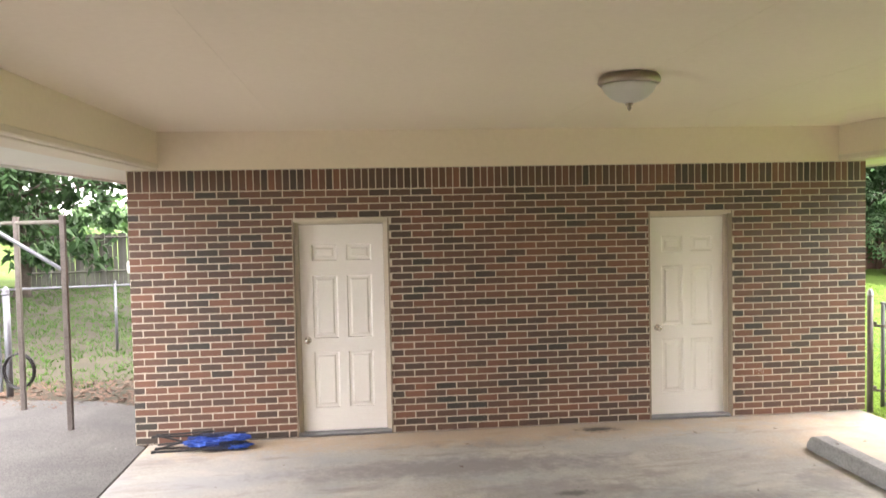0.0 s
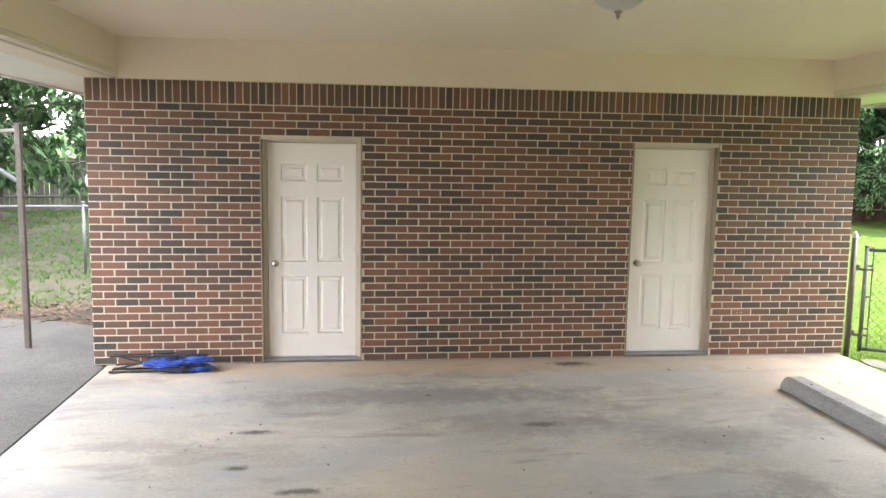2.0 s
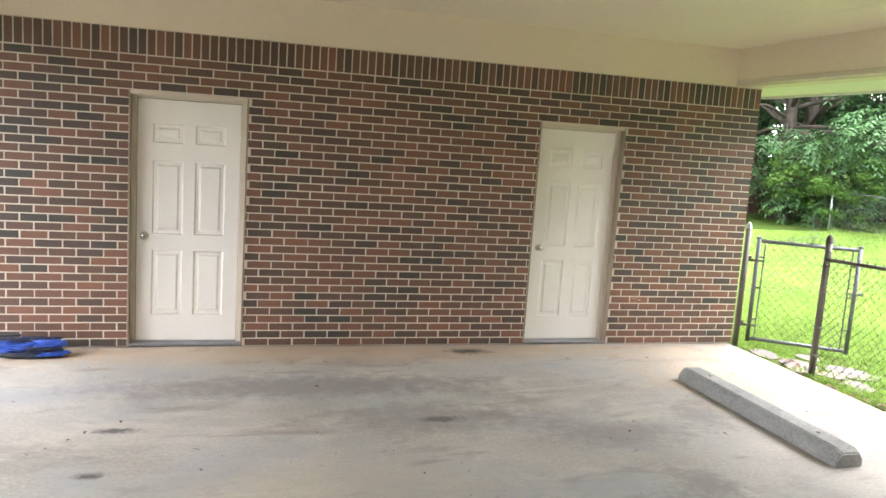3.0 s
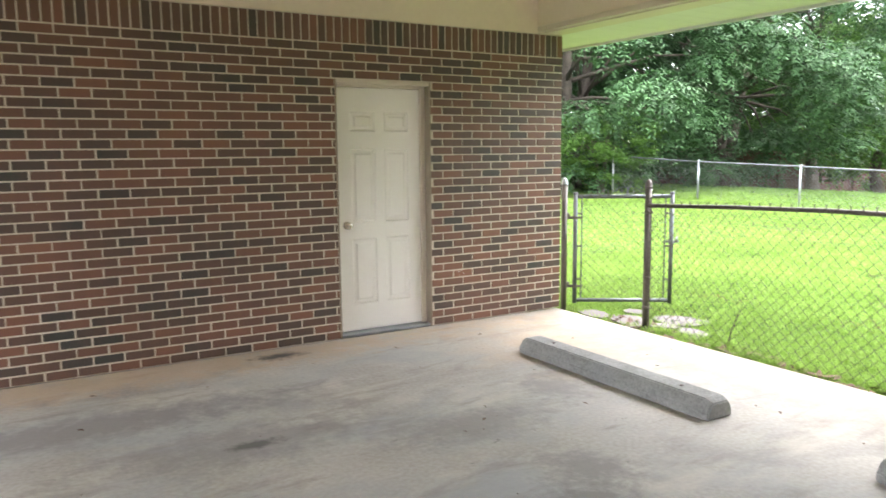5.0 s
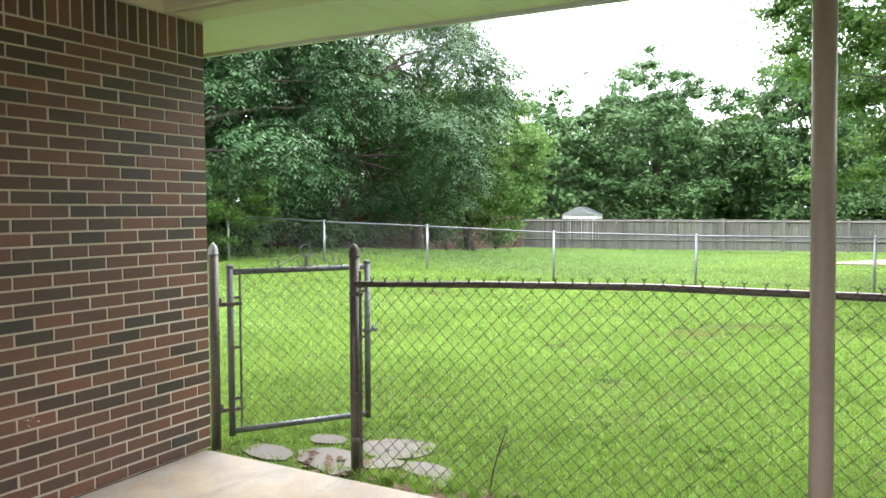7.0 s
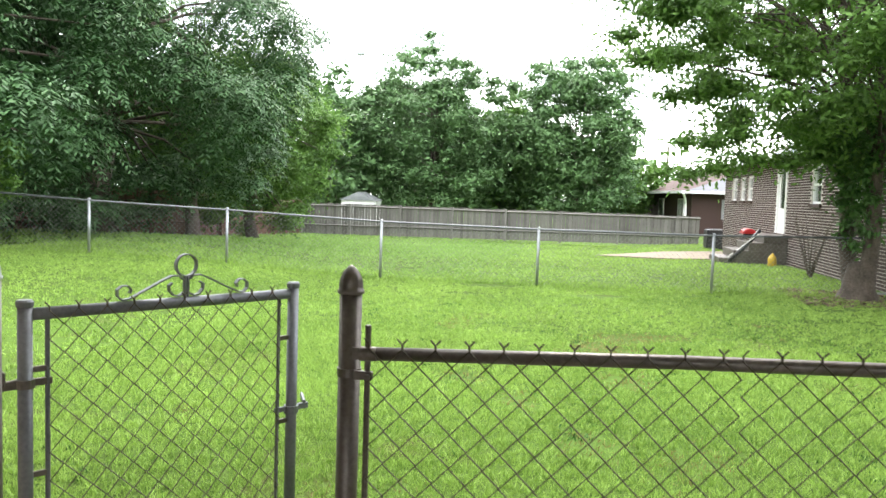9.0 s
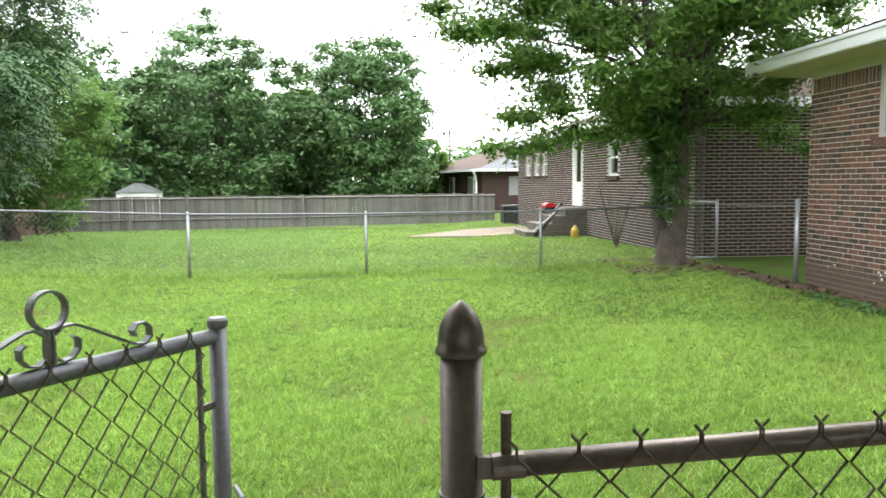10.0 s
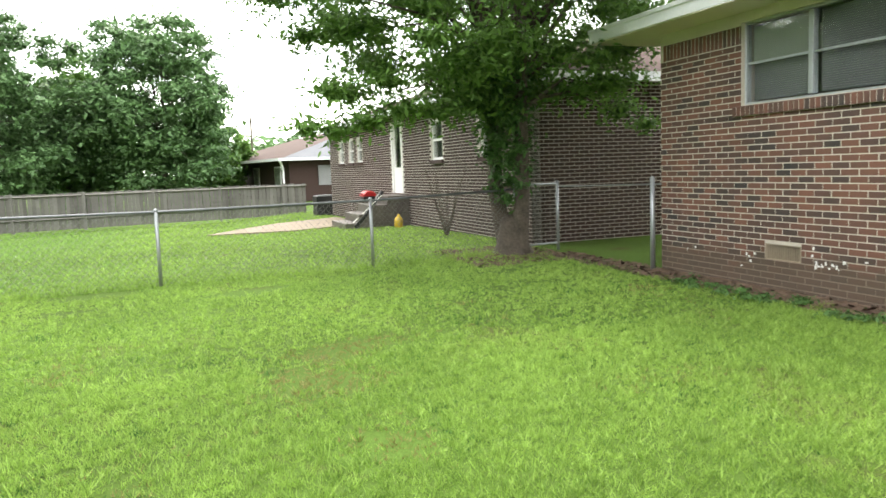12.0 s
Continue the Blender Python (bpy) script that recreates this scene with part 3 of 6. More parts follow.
structure("roof_house", b, SHINGLE, "dark asphalt shingle house roof", "roof")
b = Build()
b.soft_box((6.55, EY, EZ), (EX, EY + 0.022, EZ + 0.17), 0.004)
b.soft_box((6.55, EY + 0.022, EZ + 0.125), (EX + 0.02, EY + 0.04, EZ + 0.175), 0.004)
b.soft_box((EX, -9.0, EZ), (EX + 0.022, EY + 0.022, EZ + 0.17), 0.004)
structure("fascia_house", b, FASCIA, "white painted eave fascia with drip edge", "fascia")
b = Build()
b.box((6.55, HY - 0.05, EZ - 0.012), (EX, EY, EZ))
b.box((HX1 - 0.05, -9.0, EZ - 0.012), (EX, HY - 0.05, EZ))
structure("soffit_house", b, TRIM, "white painted eave soffit", "soffit")
b = Build()
b.add([(HX1 - 0.02, HY, 2.94), (HX1 - 0.02, -8.5, 2.94), (HX1 - 0.02, -3.75, 4.8)], [(0, 1, 2)])
b.add([(HX0, HY, 2.94), (HX0, -8.5, 2.94), (HX0, -3.75, 4.8)], [(0, 1, 2)])
structure("gable_house", b, FASCIA, "painted gable ends of the house", "gable")

# ---- house walls ----
HU0 = 5.8
WIN = (11.60, 13.42, 1.93, 2.81)
VENT = (12.55, 13.05, 0.272, 0.448)
HHOLES = [(WIN[0] - HU0, WIN[1] - HU0, WIN[2], WIN[3]), (VENT[0] - HU0, VENT[1] - HU0, VENT[2], VENT[3])]
house_m = pose(HU0, HY, -0.06)
HH = [(a, c, z0 + 0.06, z1 + 0.06) for a, c, z0, z1 in HHOLES]
b = Build()
wall_boxes(b, house_m, HX1 - HU0, 42.5 * COURSE + 0.1, 0.2, HH)
b.box((HX1 - 0.2, -8.5, -0.1), (HX1 - 0.008, HY - 0.2, 2.93)).box((HX0, -8.5, -0.1), (HX1 - 0.2, -8.3, 2.93)).box((HX0, -8.3, -0.1), (HX0 + 0.2, HY, 2.93))
wall_house = structure("wall_house", b, MORTAR_HOUSE, "brown brick house wall with grey mortar and dirt at its foot")
# wall between house and carport, with the kitchen doorway
CW, DX0, DX1 = 1.28, 0.22, 1.155
b = Build()
cm = pose(HX0 + 0.2, CW, 0)
wall_boxes(b, cm, 5.79 - HX0 - 0.2, 2.93, 0.2, [(DX0 - HX0 - 0.2, DX1 - HX0 - 0.2 + 0.012, 0.55, 2.62)])
wall_south = structure("wall_south", b, MORTAR, "brown brick carport wall with the house doorway")
b = Build()
b.box((HX0 + 0.2, -8.3, 0.45), (HX1 - 0.2, 0.8, 0.55)).box((HX0 + 0.2, 0.8, 0.45), (5.6, 1.07, 0.55))
structure("floor_house", b, OLDWOOD, "wooden floor inside the house", "floor")
b = Build()
b.box((HX0 + 0.2, -8.3, 2.85), (HX1 - 0.2, 0.8, 2.88))
structure("ceiling_house", b, DARKROOM, "white ceiling inside the house", "ceiling")
b = Build()
b.box((-1.5, -3.0, 0.55), (-1.4, 1.07, 2.85)).box((3.4, -3.0, 0.55), (3.5, 1.07, 2.85)).box((-1.5, -3.1, 0.55), (3.5, -3.0, 2.85))
structure("wall_room", b, DARKROOM, "plain plaster walls inside the house")
b = Build()
b.soft_box((DX1 - 0.004, CW - 0.205, 0.55), (DX1 + 0.0115, CW - 0.02, 2.62), 0.003).soft_box((DX1 - 0.012, CW - 0.3, 0.55), (DX1 + 0.04, CW - 0.205, 2.62), 0.004)
b.box((DX0, CW - 0.2, 0.55), (DX0 + 0.04, CW - 0.11, 2.62)).box((DX0 + 0.04, CW - 0.2, 2.57), (DX1, CW - 0.11, 2.62))
structure("door_frame_house", b, JAMB, "cream painted house door jamb", "door frame")
b = Build()
b.soft_box((0.0, CW, 0.0), (1.4, CW + 0.34, 0.37), 0.012).soft_box((0.0, CW + 0.34, 0.0), (1.4, CW + 0.68, 0.185), 0.012)
structure("steps_house", b, SLAB, "two concrete steps below the house doorway", "steps")


# ---- six-panel doors ----
def panel_door(name, x0, x1, label):
    """Door in the storage wall: jamb, leaf, six panels, knob, hinges, sill."""
    w, top = x1 - x0, 2.095
    d = thing(name, label, "door", (x0, WY, 0), kind="structure")
    b = Build()
    fw, rc = 0.052, 0.085
    b.soft_box((0, rc, 0.0), (fw, 0.17, top), 0.005).soft_box((w - fw, rc, 0.0), (w, 0.17, top), 0.005)
    b.soft_box((fw, rc, top - fw), (w - fw, 0.17, top), 0.005)
    part("frame", b, JAMB, d)
    for x0_, x1_ in ((0.0, 0.012), (w - 0.012, w)):
        part("lining", Build().soft_box((x0_, -0.004, 0.0), (x1_, rc - 0.001, top), 0.003), TAUPE, d, "taupe weathered reveal board")
    part("head_lining", Build().soft_box((0.012, -0.004, top - 0.03), (w - 0.012, rc - 0.001, top), 0.003), JAMB, d)
    part("threshold", Build().soft_box((0.012, 0.01, 0.0), (w - 0.012, 0.16, 0.022), 0.004), GALV, d, "dull aluminium threshold")
    lx0, lx1, lz0, lz1 = fw + 0.004, w - fw - 0.004, 0.028, top - fw - 0.005
    lw, lh = lx1 - lx0, lz1 - lz0
    cols = [(lx0 + lw * 0.145, lx0 + lw * 0.445), (lx0 + lw * 0.555, lx0 + lw * 0.855)]
    rows = [(lz0 + lh * 0.11, lz0 + lh * 0.385), (lz0 + lh * 0.45, lz0 + lh * 0.755), (lz0 + lh * 0.825, lz0 + lh * 0.905)]
    leaf = Build()
    f = rc + 0.014
    xs = [lx0, cols[0][0], cols[0][1], cols[1][0], cols[1][1], lx1]
    zs = [lz0, rows[0][0], rows[0][1], rows[1][0], rows[1][1], rows[2][0], rows[2][1], lz1]
    for i in range(5):
        for j in range(7):
            if not (i in (1, 3) and j in (1, 3, 5)):
                leaf.box((xs[i], f, zs[j]), (xs[i + 1], f + 0.04, zs[j + 1]))
    lf = part("leaf", leaf, DOORPAINT, d)
    for c0, c1 in cols:
        for r0, r1 in rows:
            b = Build()
            g, s = 0.012, 0.022
            ring = lambda k, y: [(c0 + k, y, r0 + k), (c1 - k, y, r0 + k), (c1 - k, y, r1 - k), (c0 + k, y, r1 - k)]
            v = ring(0, f) + ring(g, f + 0.012) + ring(g + s, f + 0.012) + ring(g + s + 0.016, f + 0.003)
            fs = [(o + i, o + (i + 1) % 4, o + 4 + (i + 1) % 4, o + 4 + i) for o in (0, 4, 8) for i in range(4)] + [(12, 13, 14, 15)]
            b.add(v, fs)
            part("panel", b, DOORPAINT, lf)
    kx, kz = lx0 + 0.062, 0.92
    b = Build()
    m = pose(kx, f, kz, 90)
    for r in (((0.033, 0.0), (0.033, 0.006), (0.026, 0.010), (0.012, 0.013), (0.011, 0.03), (0.022, 0.036), (0.029, 0.046), (0.029, 0.056), (0.021, 0.066), (0.004, 0.069)),):
        k = Build().lathe(r, sides=20)
        b.add([m @ Vector(p) for p in k.v], k.f)
    part("knob", b, CHROME, d, "satin nickel door knob", smooth=True)
    for hz in (0.25, 1.05, 1.83):
        b = Build().tube([(lx1 + 0.003, f - 0.006, hz - 0.045), (lx1 + 0.003, f - 0.006, hz + 0.045)], 0.006, 8)
        b.box((lx1 - 0.004, f - 0.003, hz - 0.045), (lx1 + 0.012, f + 0.002, hz + 0.045))
        part("hinge", b, JAMB, d)
    b = Build().box((fw, 0.15, 0.02), (w - fw, 0.19, top - fw))
    part("backing", b, DARKROOM, d)
    return d


panel_door("door_1", *DOORS[0], "white painted six-panel door in a cream frame")
panel_door("door_2", *DOORS[1], "white painted six-panel door with nickel knob, closed")


# ---- ceiling lamp ----
lamp = thing("ceiling_lamp", "frosted glass bowl ceiling lamp with nickel rim, unlit", "lamp", (2.21, 5.15, CEIL))
part("canopy", Build().lathe(((0.0, 0.0), (0.17, 0.0), (0.185, -0.02), (0.19, -0.045), (0.178, -0.06), (0.165, -0.062), (0.15, -0.05)), sides=32), BRONZE, lamp, "brushed nickel rim", True)
part("bowl", Build().lathe(((0.165, -0.058), (0.162, -0.075), (0.145, -0.105), (0.115, -0.135), (0.075, -0.158), (0.03, -0.17), (0.006, -0.172)), sides=32), FROST, lamp, "frosted white glass bowl", True)
part("finial", Build().lathe(((0.004, -0.165), (0.022, -0.172), (0.024, -0.18), (0.012, -0.188), (0.014, -0.2), (0.006, -0.215), (0.001, -0.22)), sides=14), BRONZE, lamp, "pointed metal finial", True)

# ---- steel pole at the slab's edge ----
pole = thing("support_pole", "taupe painted round steel carport pole on the slab edge", "pole", (5.60, 4.58, 0))
part("shaft", Build().tube([(0, 0, 0.008), (0, 0.035, 2.60)], 0.044, 24), POLE, pole, smooth=True)
part("base_plate", Build().soft_box((-0.085, -0.085, 0.0), (0.085, 0.085, 0.01), 0.003), POLE, pole, "rusty square base plate")
part("top_plate", Build().soft_box((-0.08, -0.045, 2.566), (0.08, 0.115, 2.576), 0.003), POLE, pole)


# ---- wheel stops ----
def wheel_stop(at, turn=0.0):
    s = thing("wheel_stop", "grey cast concrete parking wheel stop on the slab", "wheel stop", at, turn, "wheel stops on the carport slab")
    bm = bmesh.new()
    L, hw, tw, h = 0.885, 0.112, 0.072, 0.118
    prof = [(-hw, 0.0), (-hw, 0.045), (-tw, h), (tw, h), (hw, 0.045), (hw, 0.0)]
    rows = []
    for y, k in ((-L, 0.8), (-L + 0.045, 1.0), (L - 0.045, 1.0), (L, 0.8)):
        rows.append([bm.verts.new((x * (1 if k == 1 else 0.9), y, z * k if z > 0.05 else z)) for x, z in prof])
    for r0, r1 in zip(rows, rows[1:]):
        for i in range(5):
            bm.faces.new((r0[i], r0[i + 1], r1[i + 1], r1[i]))
        bm.faces.new((r0[5], r0[0], r1[0], r1[5]))
    bm.faces.new(rows[0][::-1]), bm.faces.new(rows[-1])
    bmesh.ops.recalc_face_normals(bm, faces=bm.faces)
    bmesh.ops.bevel(bm, geom=[e for e in bm.edges if e.calc_length() > 0.02], offset=0.008, segments=2, affect="EDGES")
    me = bpy.data.meshes.new("block")
    bm.to_mesh(me)
    bm.free()
    part("block", me, CURB, s)
    for y in (-0.6, 0.6):
        part("anchor_pin", Build().lathe(((0.012, 0.0), (0.014, 0.004), (0.011, 0.007), (0.003, 0.008)), (0, y, 0.117), 10), WEATHERED, s, "rusty steel anchor pin")
    return s


first_stop = wheel_stop((4.475, 5.95, 0), 0.0)
copy_thing(first_stop, pose(4.495, 3.25, 0, 0, 0, 0))


# ---- chain-link fencing ----
def fabric(b, p0, p1, z0, z1, pitch=0.085, rad=0.0022, sides=4, barbs=True):
    """Woven wire between two ends; z0, z1: functions of the run (0 to 1)."""
    p0, p1 = Vector(p0), Vector(p1)
    run = (p1 - p0).length
    d = (p1 - p0) / run
    side = Vector((-d.y, d.x, 0)) * 0.004
    half = pitch / 2
    n = int(run / half)
    for i in range(n):
        u0 = (i + 0.5) * half
        t = u0 / run
        a, c = z0(t), z1(t)
        rows = max(2, int(round((c - a) / half)))
        pts = []
        for k in range(rows + 1):
            s = 1 if (k + i) % 2 else -1
            base = p0 + d * (u0 + s * half * 0.5)
            pts.append(Vector((base.x, base.y, a + (c - a) * k / rows)) + side * (1 if (k + i) % 2 else -1))
        if barbs:
            q = pts[-1]
            pts.append(q + Vector((0, 0, 0.013)))
            pts.append(q + d * (0.012 if i % 2 else -0.012) + Vector((0, 0, 0.026)))
        b.tube(pts, rad, sides, False)
    return b


DOME = ((0.0335, 0.0), (0.038, 0.003), (0.038, 0.010), (0.0345, 0.013), (0.034, 0.026), (0.031, 0.043), (0.0245, 0.058), (0.0155, 0.07), (0.006, 0.078), (0.001, 0.08))


def fence_post(parent, x, y, top, rad, material, z0=None, dome=False, name="post"):
    z0 = float(ground_z(x, y)) - 0.03 if z0 is None else z0
    p = part(name, Build().tube([(x, y, z0), (x, y, top)], rad, 18), material, parent, smooth=True)
    prof = DOME if dome else ((0.9, 0.0), (1.12, 0.002), (1.12, 0.02), (0.8, 0.034), (0.05, 0.04))
    k = 1.06 * rad / 0.033 if dome else rad
    part("cap", Build().lathe(tuple((r * k, z * (k if dome else 1)) for r, z in prof), (x, y, top - 0.004), 18), material, p, "domed cap" if dome else "", True)
    return p


near = thing("chain_link_fence", "waist-high weathered chain-link fence along the slab edge", "fence")
FX = 5.82
gate_post = fence_post(near, FX + 0.028, 6.967, 1.198, 0.029, WEATHERED, dome=True)
for y, tp in ((4.08, 1.13), (1.35, 1.12)):
    fence_post(near, FX, y, tp, 0.024, WEATHERED)
rail = Build().tube([(FX, 6.92, 1.046), (FX, 6.14, 1.08), (FX, 5.3, 1.106), (FX, 4.08, 1.11), (FX, 2.7, 1.11), (FX, 1.33, 1.10)], 0.0172, 14)
part("top_rail", rail, WEATHERED, near, "rust-brown top rail", True)
part("wire_mesh", fabric(Build(), (FX - 0.021, 6.90, 0), (FX - 0.021, 1.36, 0), lambda t: -0.03, lambda t: 1.064 + 0.06 * min(1.0, t * 3.4), rad=0.0025), WIRE, near, "dark rusty woven wire", kind="stuff")
part("tension_bar", Build().tube([(FX + 0.01, 6.915, 0.0), (FX + 0.006, 6.91, 0.6), (FX, 6.91, 1.12)], 0.008, 6), WEATHERED, near)
for z in (0.16, 0.42, 0.99):
    k = Build().lathe(((0.029, -0.011), (0.032, -0.011), (0.032, 0.011), (0.029, 0.011)), (FX + 0.028, 6.967, z), 18)
    k.soft_box((FX - 0.012, 6.895, z - 0.011), (FX + 0.006, 6.945, z + 0.011), 0.002)
    k.tube([(FX - 0.022, 6.905, z), (FX + 0.018, 6.905, z)], 0.007, 6)
    part("tension_band", k, WEATHERED, near, "rusty tension band with carriage bolt")
part("rail_end_cup", Build().tube([(FX, 6.93, 1.045), (FX, 6.885, 1.047)], 0.0185, 16).box((FX - 0.006, 6.925, 1.03), (FX + 0.006, 6.95, 1.06)), WEATHERED, near)

hinge_post = thing("gate_post", "grey steel gate hinge post beside the brick corner", "post", (5.765, 7.97, 0))
part("shaft", Build().tube([(0, 0, -0.06), (0, 0, 1.19)], 0.03, 18), WEATHERED, hinge_post, smooth=True)
part("cap", Build().lathe(tuple((r * 0.9, z * 0.9) for r, z in DOME), (0, 0, 1.186), 18), GALV, hinge_post, "domed aluminium cap", True)

# gate leaf, ajar to the lawn
GA = math.degrees(math.atan2(7.458 - 7.985, 6.686 - 5.918))
gate = thing("gate", "open chain-link garden gate with scrollwork top", "gate", (5.918, 7.985, 0), GA)
GW, G0, G1 = 0.931, 0.04, 1.076
for x in (0.0, GW):
    part("stile", Build().tube([(x, 0, G0 - 0.03), (x, 0, G1 + 0.02)], 0.021, 16), GATESTEEL, gate, smooth=True)
    part("cap", Build().lathe(((0.023, 0.0), (0.0245, 0.004), (0.0245, 0.016), (0.02, 0.022), (0.002, 0.024)), (x, 0, G1 + 0.012), 16), GATESTEEL, gate)
part("top_bar", Build().tube([(0.02, 0, G1 - 0.01), (GW - 0.02, 0, G1 - 0.01)], 0.019, 14), GATESTEEL, gate, smooth=True)
part("bottom_bar", Build().tube([(0.02, 0, G0), (GW - 0.02, 0, G0)], 0.019, 14), GATESTEEL, gate, smooth=True)
part("wire_mesh", fabric(Build(), (0.06, -0.022, 0), (GW - 0.06, -0.022, 0), lambda t: G0, lambda t: G1 + 0.0, rad=0.0026), WIRE, gate, "dark woven wire", kind="stuff")
for x in (0.062, GW - 0.062):
    part("tension_bar", Build().tube([(x, 0.0, G0 + 0.02), (x, 0.0, G1 - 0.02)], 0.0075, 6), GATESTEEL, gate)
    for z in (0.25, 0.58, 0.9):
        part("clip", Build().soft_box((min(x, 0 if x < 0.4 else GW) - 0.004, -0.005, z - 0.009), (max(x, 0 if x < 0.4 else GW) + 0.004, 0.005, z + 0.009), 0.002), WEATHERED, gate)


def spiral(cx, cz, r0, r1, a0, turns, n=26):
    return [(cx + (r0 + (r1 - r0) * i / n) * math.cos(a0 + turns * 2 * math.pi * i / n), 0, cz + (r0 + (r1 - r0) * i / n) * math.sin(a0 + turns * 2 * math.pi * i / n)) for i in range(n + 1)]


def strap(pts, w=0.0095, t=0.0022):
    """One flat iron strap bent along pts in the gate's plane."""
    b = Build()
    pts = [Vector(p) for p in pts]
    n = len(pts)
    for i, p in enumerate(pts):
        d = (pts[min(i + 1, n - 1)] - pts[max(i - 1, 0)]).normalized()
        o = Vector((-d.z, 0, d.x)) * t
        s = Vector((0, w, 0))
        b.v += [tuple(p + o - s), tuple(p + o + s), tuple(p - o + s), tuple(p - o - s)]
    for i in range(n - 1):
        k = 4 * i
        b.f += [(k + j, k + (j + 1) % 4, k + 4 + (j + 1) % 4, k + 4 + j) for j in range(4)]
    b.f += [(0, 1, 2, 3), (4 * n - 1, 4 * n - 2, 4 * n - 3, 4 * n - 4)]
    return b


SC, SZ = 0.50, G1 + 0.008
part("scroll", strap(spiral(SC, SZ + 0.108, 0.037, 0.037, 0, 1.0)), GATESTEEL, gate, "ring of flat iron")
for s in (-1, 1):
    bends = (((0.005, 0.0), (0.006, 0.04), (0.004, 0.072)),
             ((0.010, 0.014), (0.025, 0.004), (0.045, 0.008), (0.06, 0.024), (0.061, 0.042), (0.05, 0.05)),
             ((0.010, 0.06), (0.025, 0.073), (0.05, 0.074), (0.08, 0.062), (0.12, 0.042), (0.165, 0.02), (0.195, 0.006), (0.217, 0.004), (0.232, 0.018), (0.232, 0.038), (0.217, 0.05), (0.198, 0.049), (0.187, 0.036), (0.193, 0.024)))
    for bend in bends:
        part("scroll", strap([(SC + s * x, 0, SZ + z) for x, z in bend]), GATESTEEL, gate)
for z in (0.18, 0.86):
    part("hinge", Build().lathe(((0.022, -0.013), (0.027, -0.013), (0.027, 0.013), (0.022, 0.013)), (0, 0, z), 14).soft_box((-0.14, -0.008, z - 0.014), (-0.02, 0.008, z + 0.014), 0.003).soft_box((-0.1, -0.016, z + 0.002), (-0.055, 0.016, z + 0.045), 0.004).soft_box((0.02, -0.006, z - 0.01), (0.075, 0.006, z + 0.012), 0.002), WEATHERED, gate, "rusty gate hinge")
part("latch", Build().lathe(((0.022, -0.014), (0.028, -0.014), (0.028, 0.014), (0.022, 0.014)), (GW, 0, 0.62), 14).soft_box((GW + 0.02, -0.006, 0.612), (GW + 0.075, 0.006, 0.636), 0.002).soft_box((GW - 0.075, -0.004, 0.615), (GW - 0.02, 0.004, 0.635), 0.002).tube([(GW + 0.045, -0.02, 0.645), (GW + 0.06, 0.02, 0.665)], 0.007, 8), GATESTEEL, gate, "fork latch")

# far fence between the gardens
far = thing("chain_link_fence", "grey chain-link fence between the two lawns", "fence")
FP = ((14.75, 16.7, 1.33), (15.54, 14.67, 1.195), (16.25, 12.5, 1.10), (16.77, 9.87, 0.985), (17.05, 7.16, 0.95), (17.33, 4.25, 0.95), (17.60, 1.75, 1.0))
for x, y, tp in FP[:-1]:
    fence_post(far, x, y, tp, 0.024, GALV)
part("top_rail", Build().tube([(x, y, tp - 0.01) for x, y, tp in FP], 0.017, 10), GATESTEEL, far, "grey steel top rail", True)
b = Build()
for (x0, y0, t0), (x1, y1, t1) in zip(FP, FP[1:]):
    g0, g1 = float(ground_z(x0, y0)), float(ground_z(x1, y1))
    fabric(b, (x0, y0, 0), (x1, y1, 0), lambda t, g0=g0, g1=g1: g0 + (g1 - g0) * t, lambda t, t0=t0, t1=t1: t0 + (t1 - t0) * t - 0.01, 0.085, 0.0026, 3, False)
part("wire_mesh", b, WIRE_FAR, far, "grey woven wire", kind="stuff")
# gap gate between the houses
post_h = thing("gate_post", "galvanised fence post against the house corner", "post", (14.80, 1.22, 0))
part("shaft", Build().tube([(0, 0, -0.08), (0, 0, 1.13)], 0.032, 16), GALV, post_h, smooth=True)
part("cap", Build().lathe(tuple((r * 0.95, z * 0.6) for r, z in DOME), (0, 0, 1.126), 16), GALV, post_h, "", True)
small = thing("gate", "old grey chain-link gate standing open by the tree", "gate", (17.71, 1.0, 0), 100)
for x in (0.0, 0.85):
    part("stile", Build().tube([(x, 0, -0.05), (x, 0, 1.1)], 0.026, 12), GALV, small, smooth=True)
for z in (0.08, 1.05):
    part("bar", Build().tube([(0, 0, z), (0.85, 0, z)], 0.018, 10), GALV, small, smooth=True)
part("wire_mesh", fabric(Build(), (0.02, 0, 0), (0.83, 0, 0), lambda t: 0.06, lambda t: 1.05, 0.085, 0.002, 3, False), WIRE_FAR, small, kind="stuff")
part("rail", Build().tube([(-0.02, 0.0, 1.0), (-0.3, 2.8, 1.04)], 0.012, 8), GALV, small)


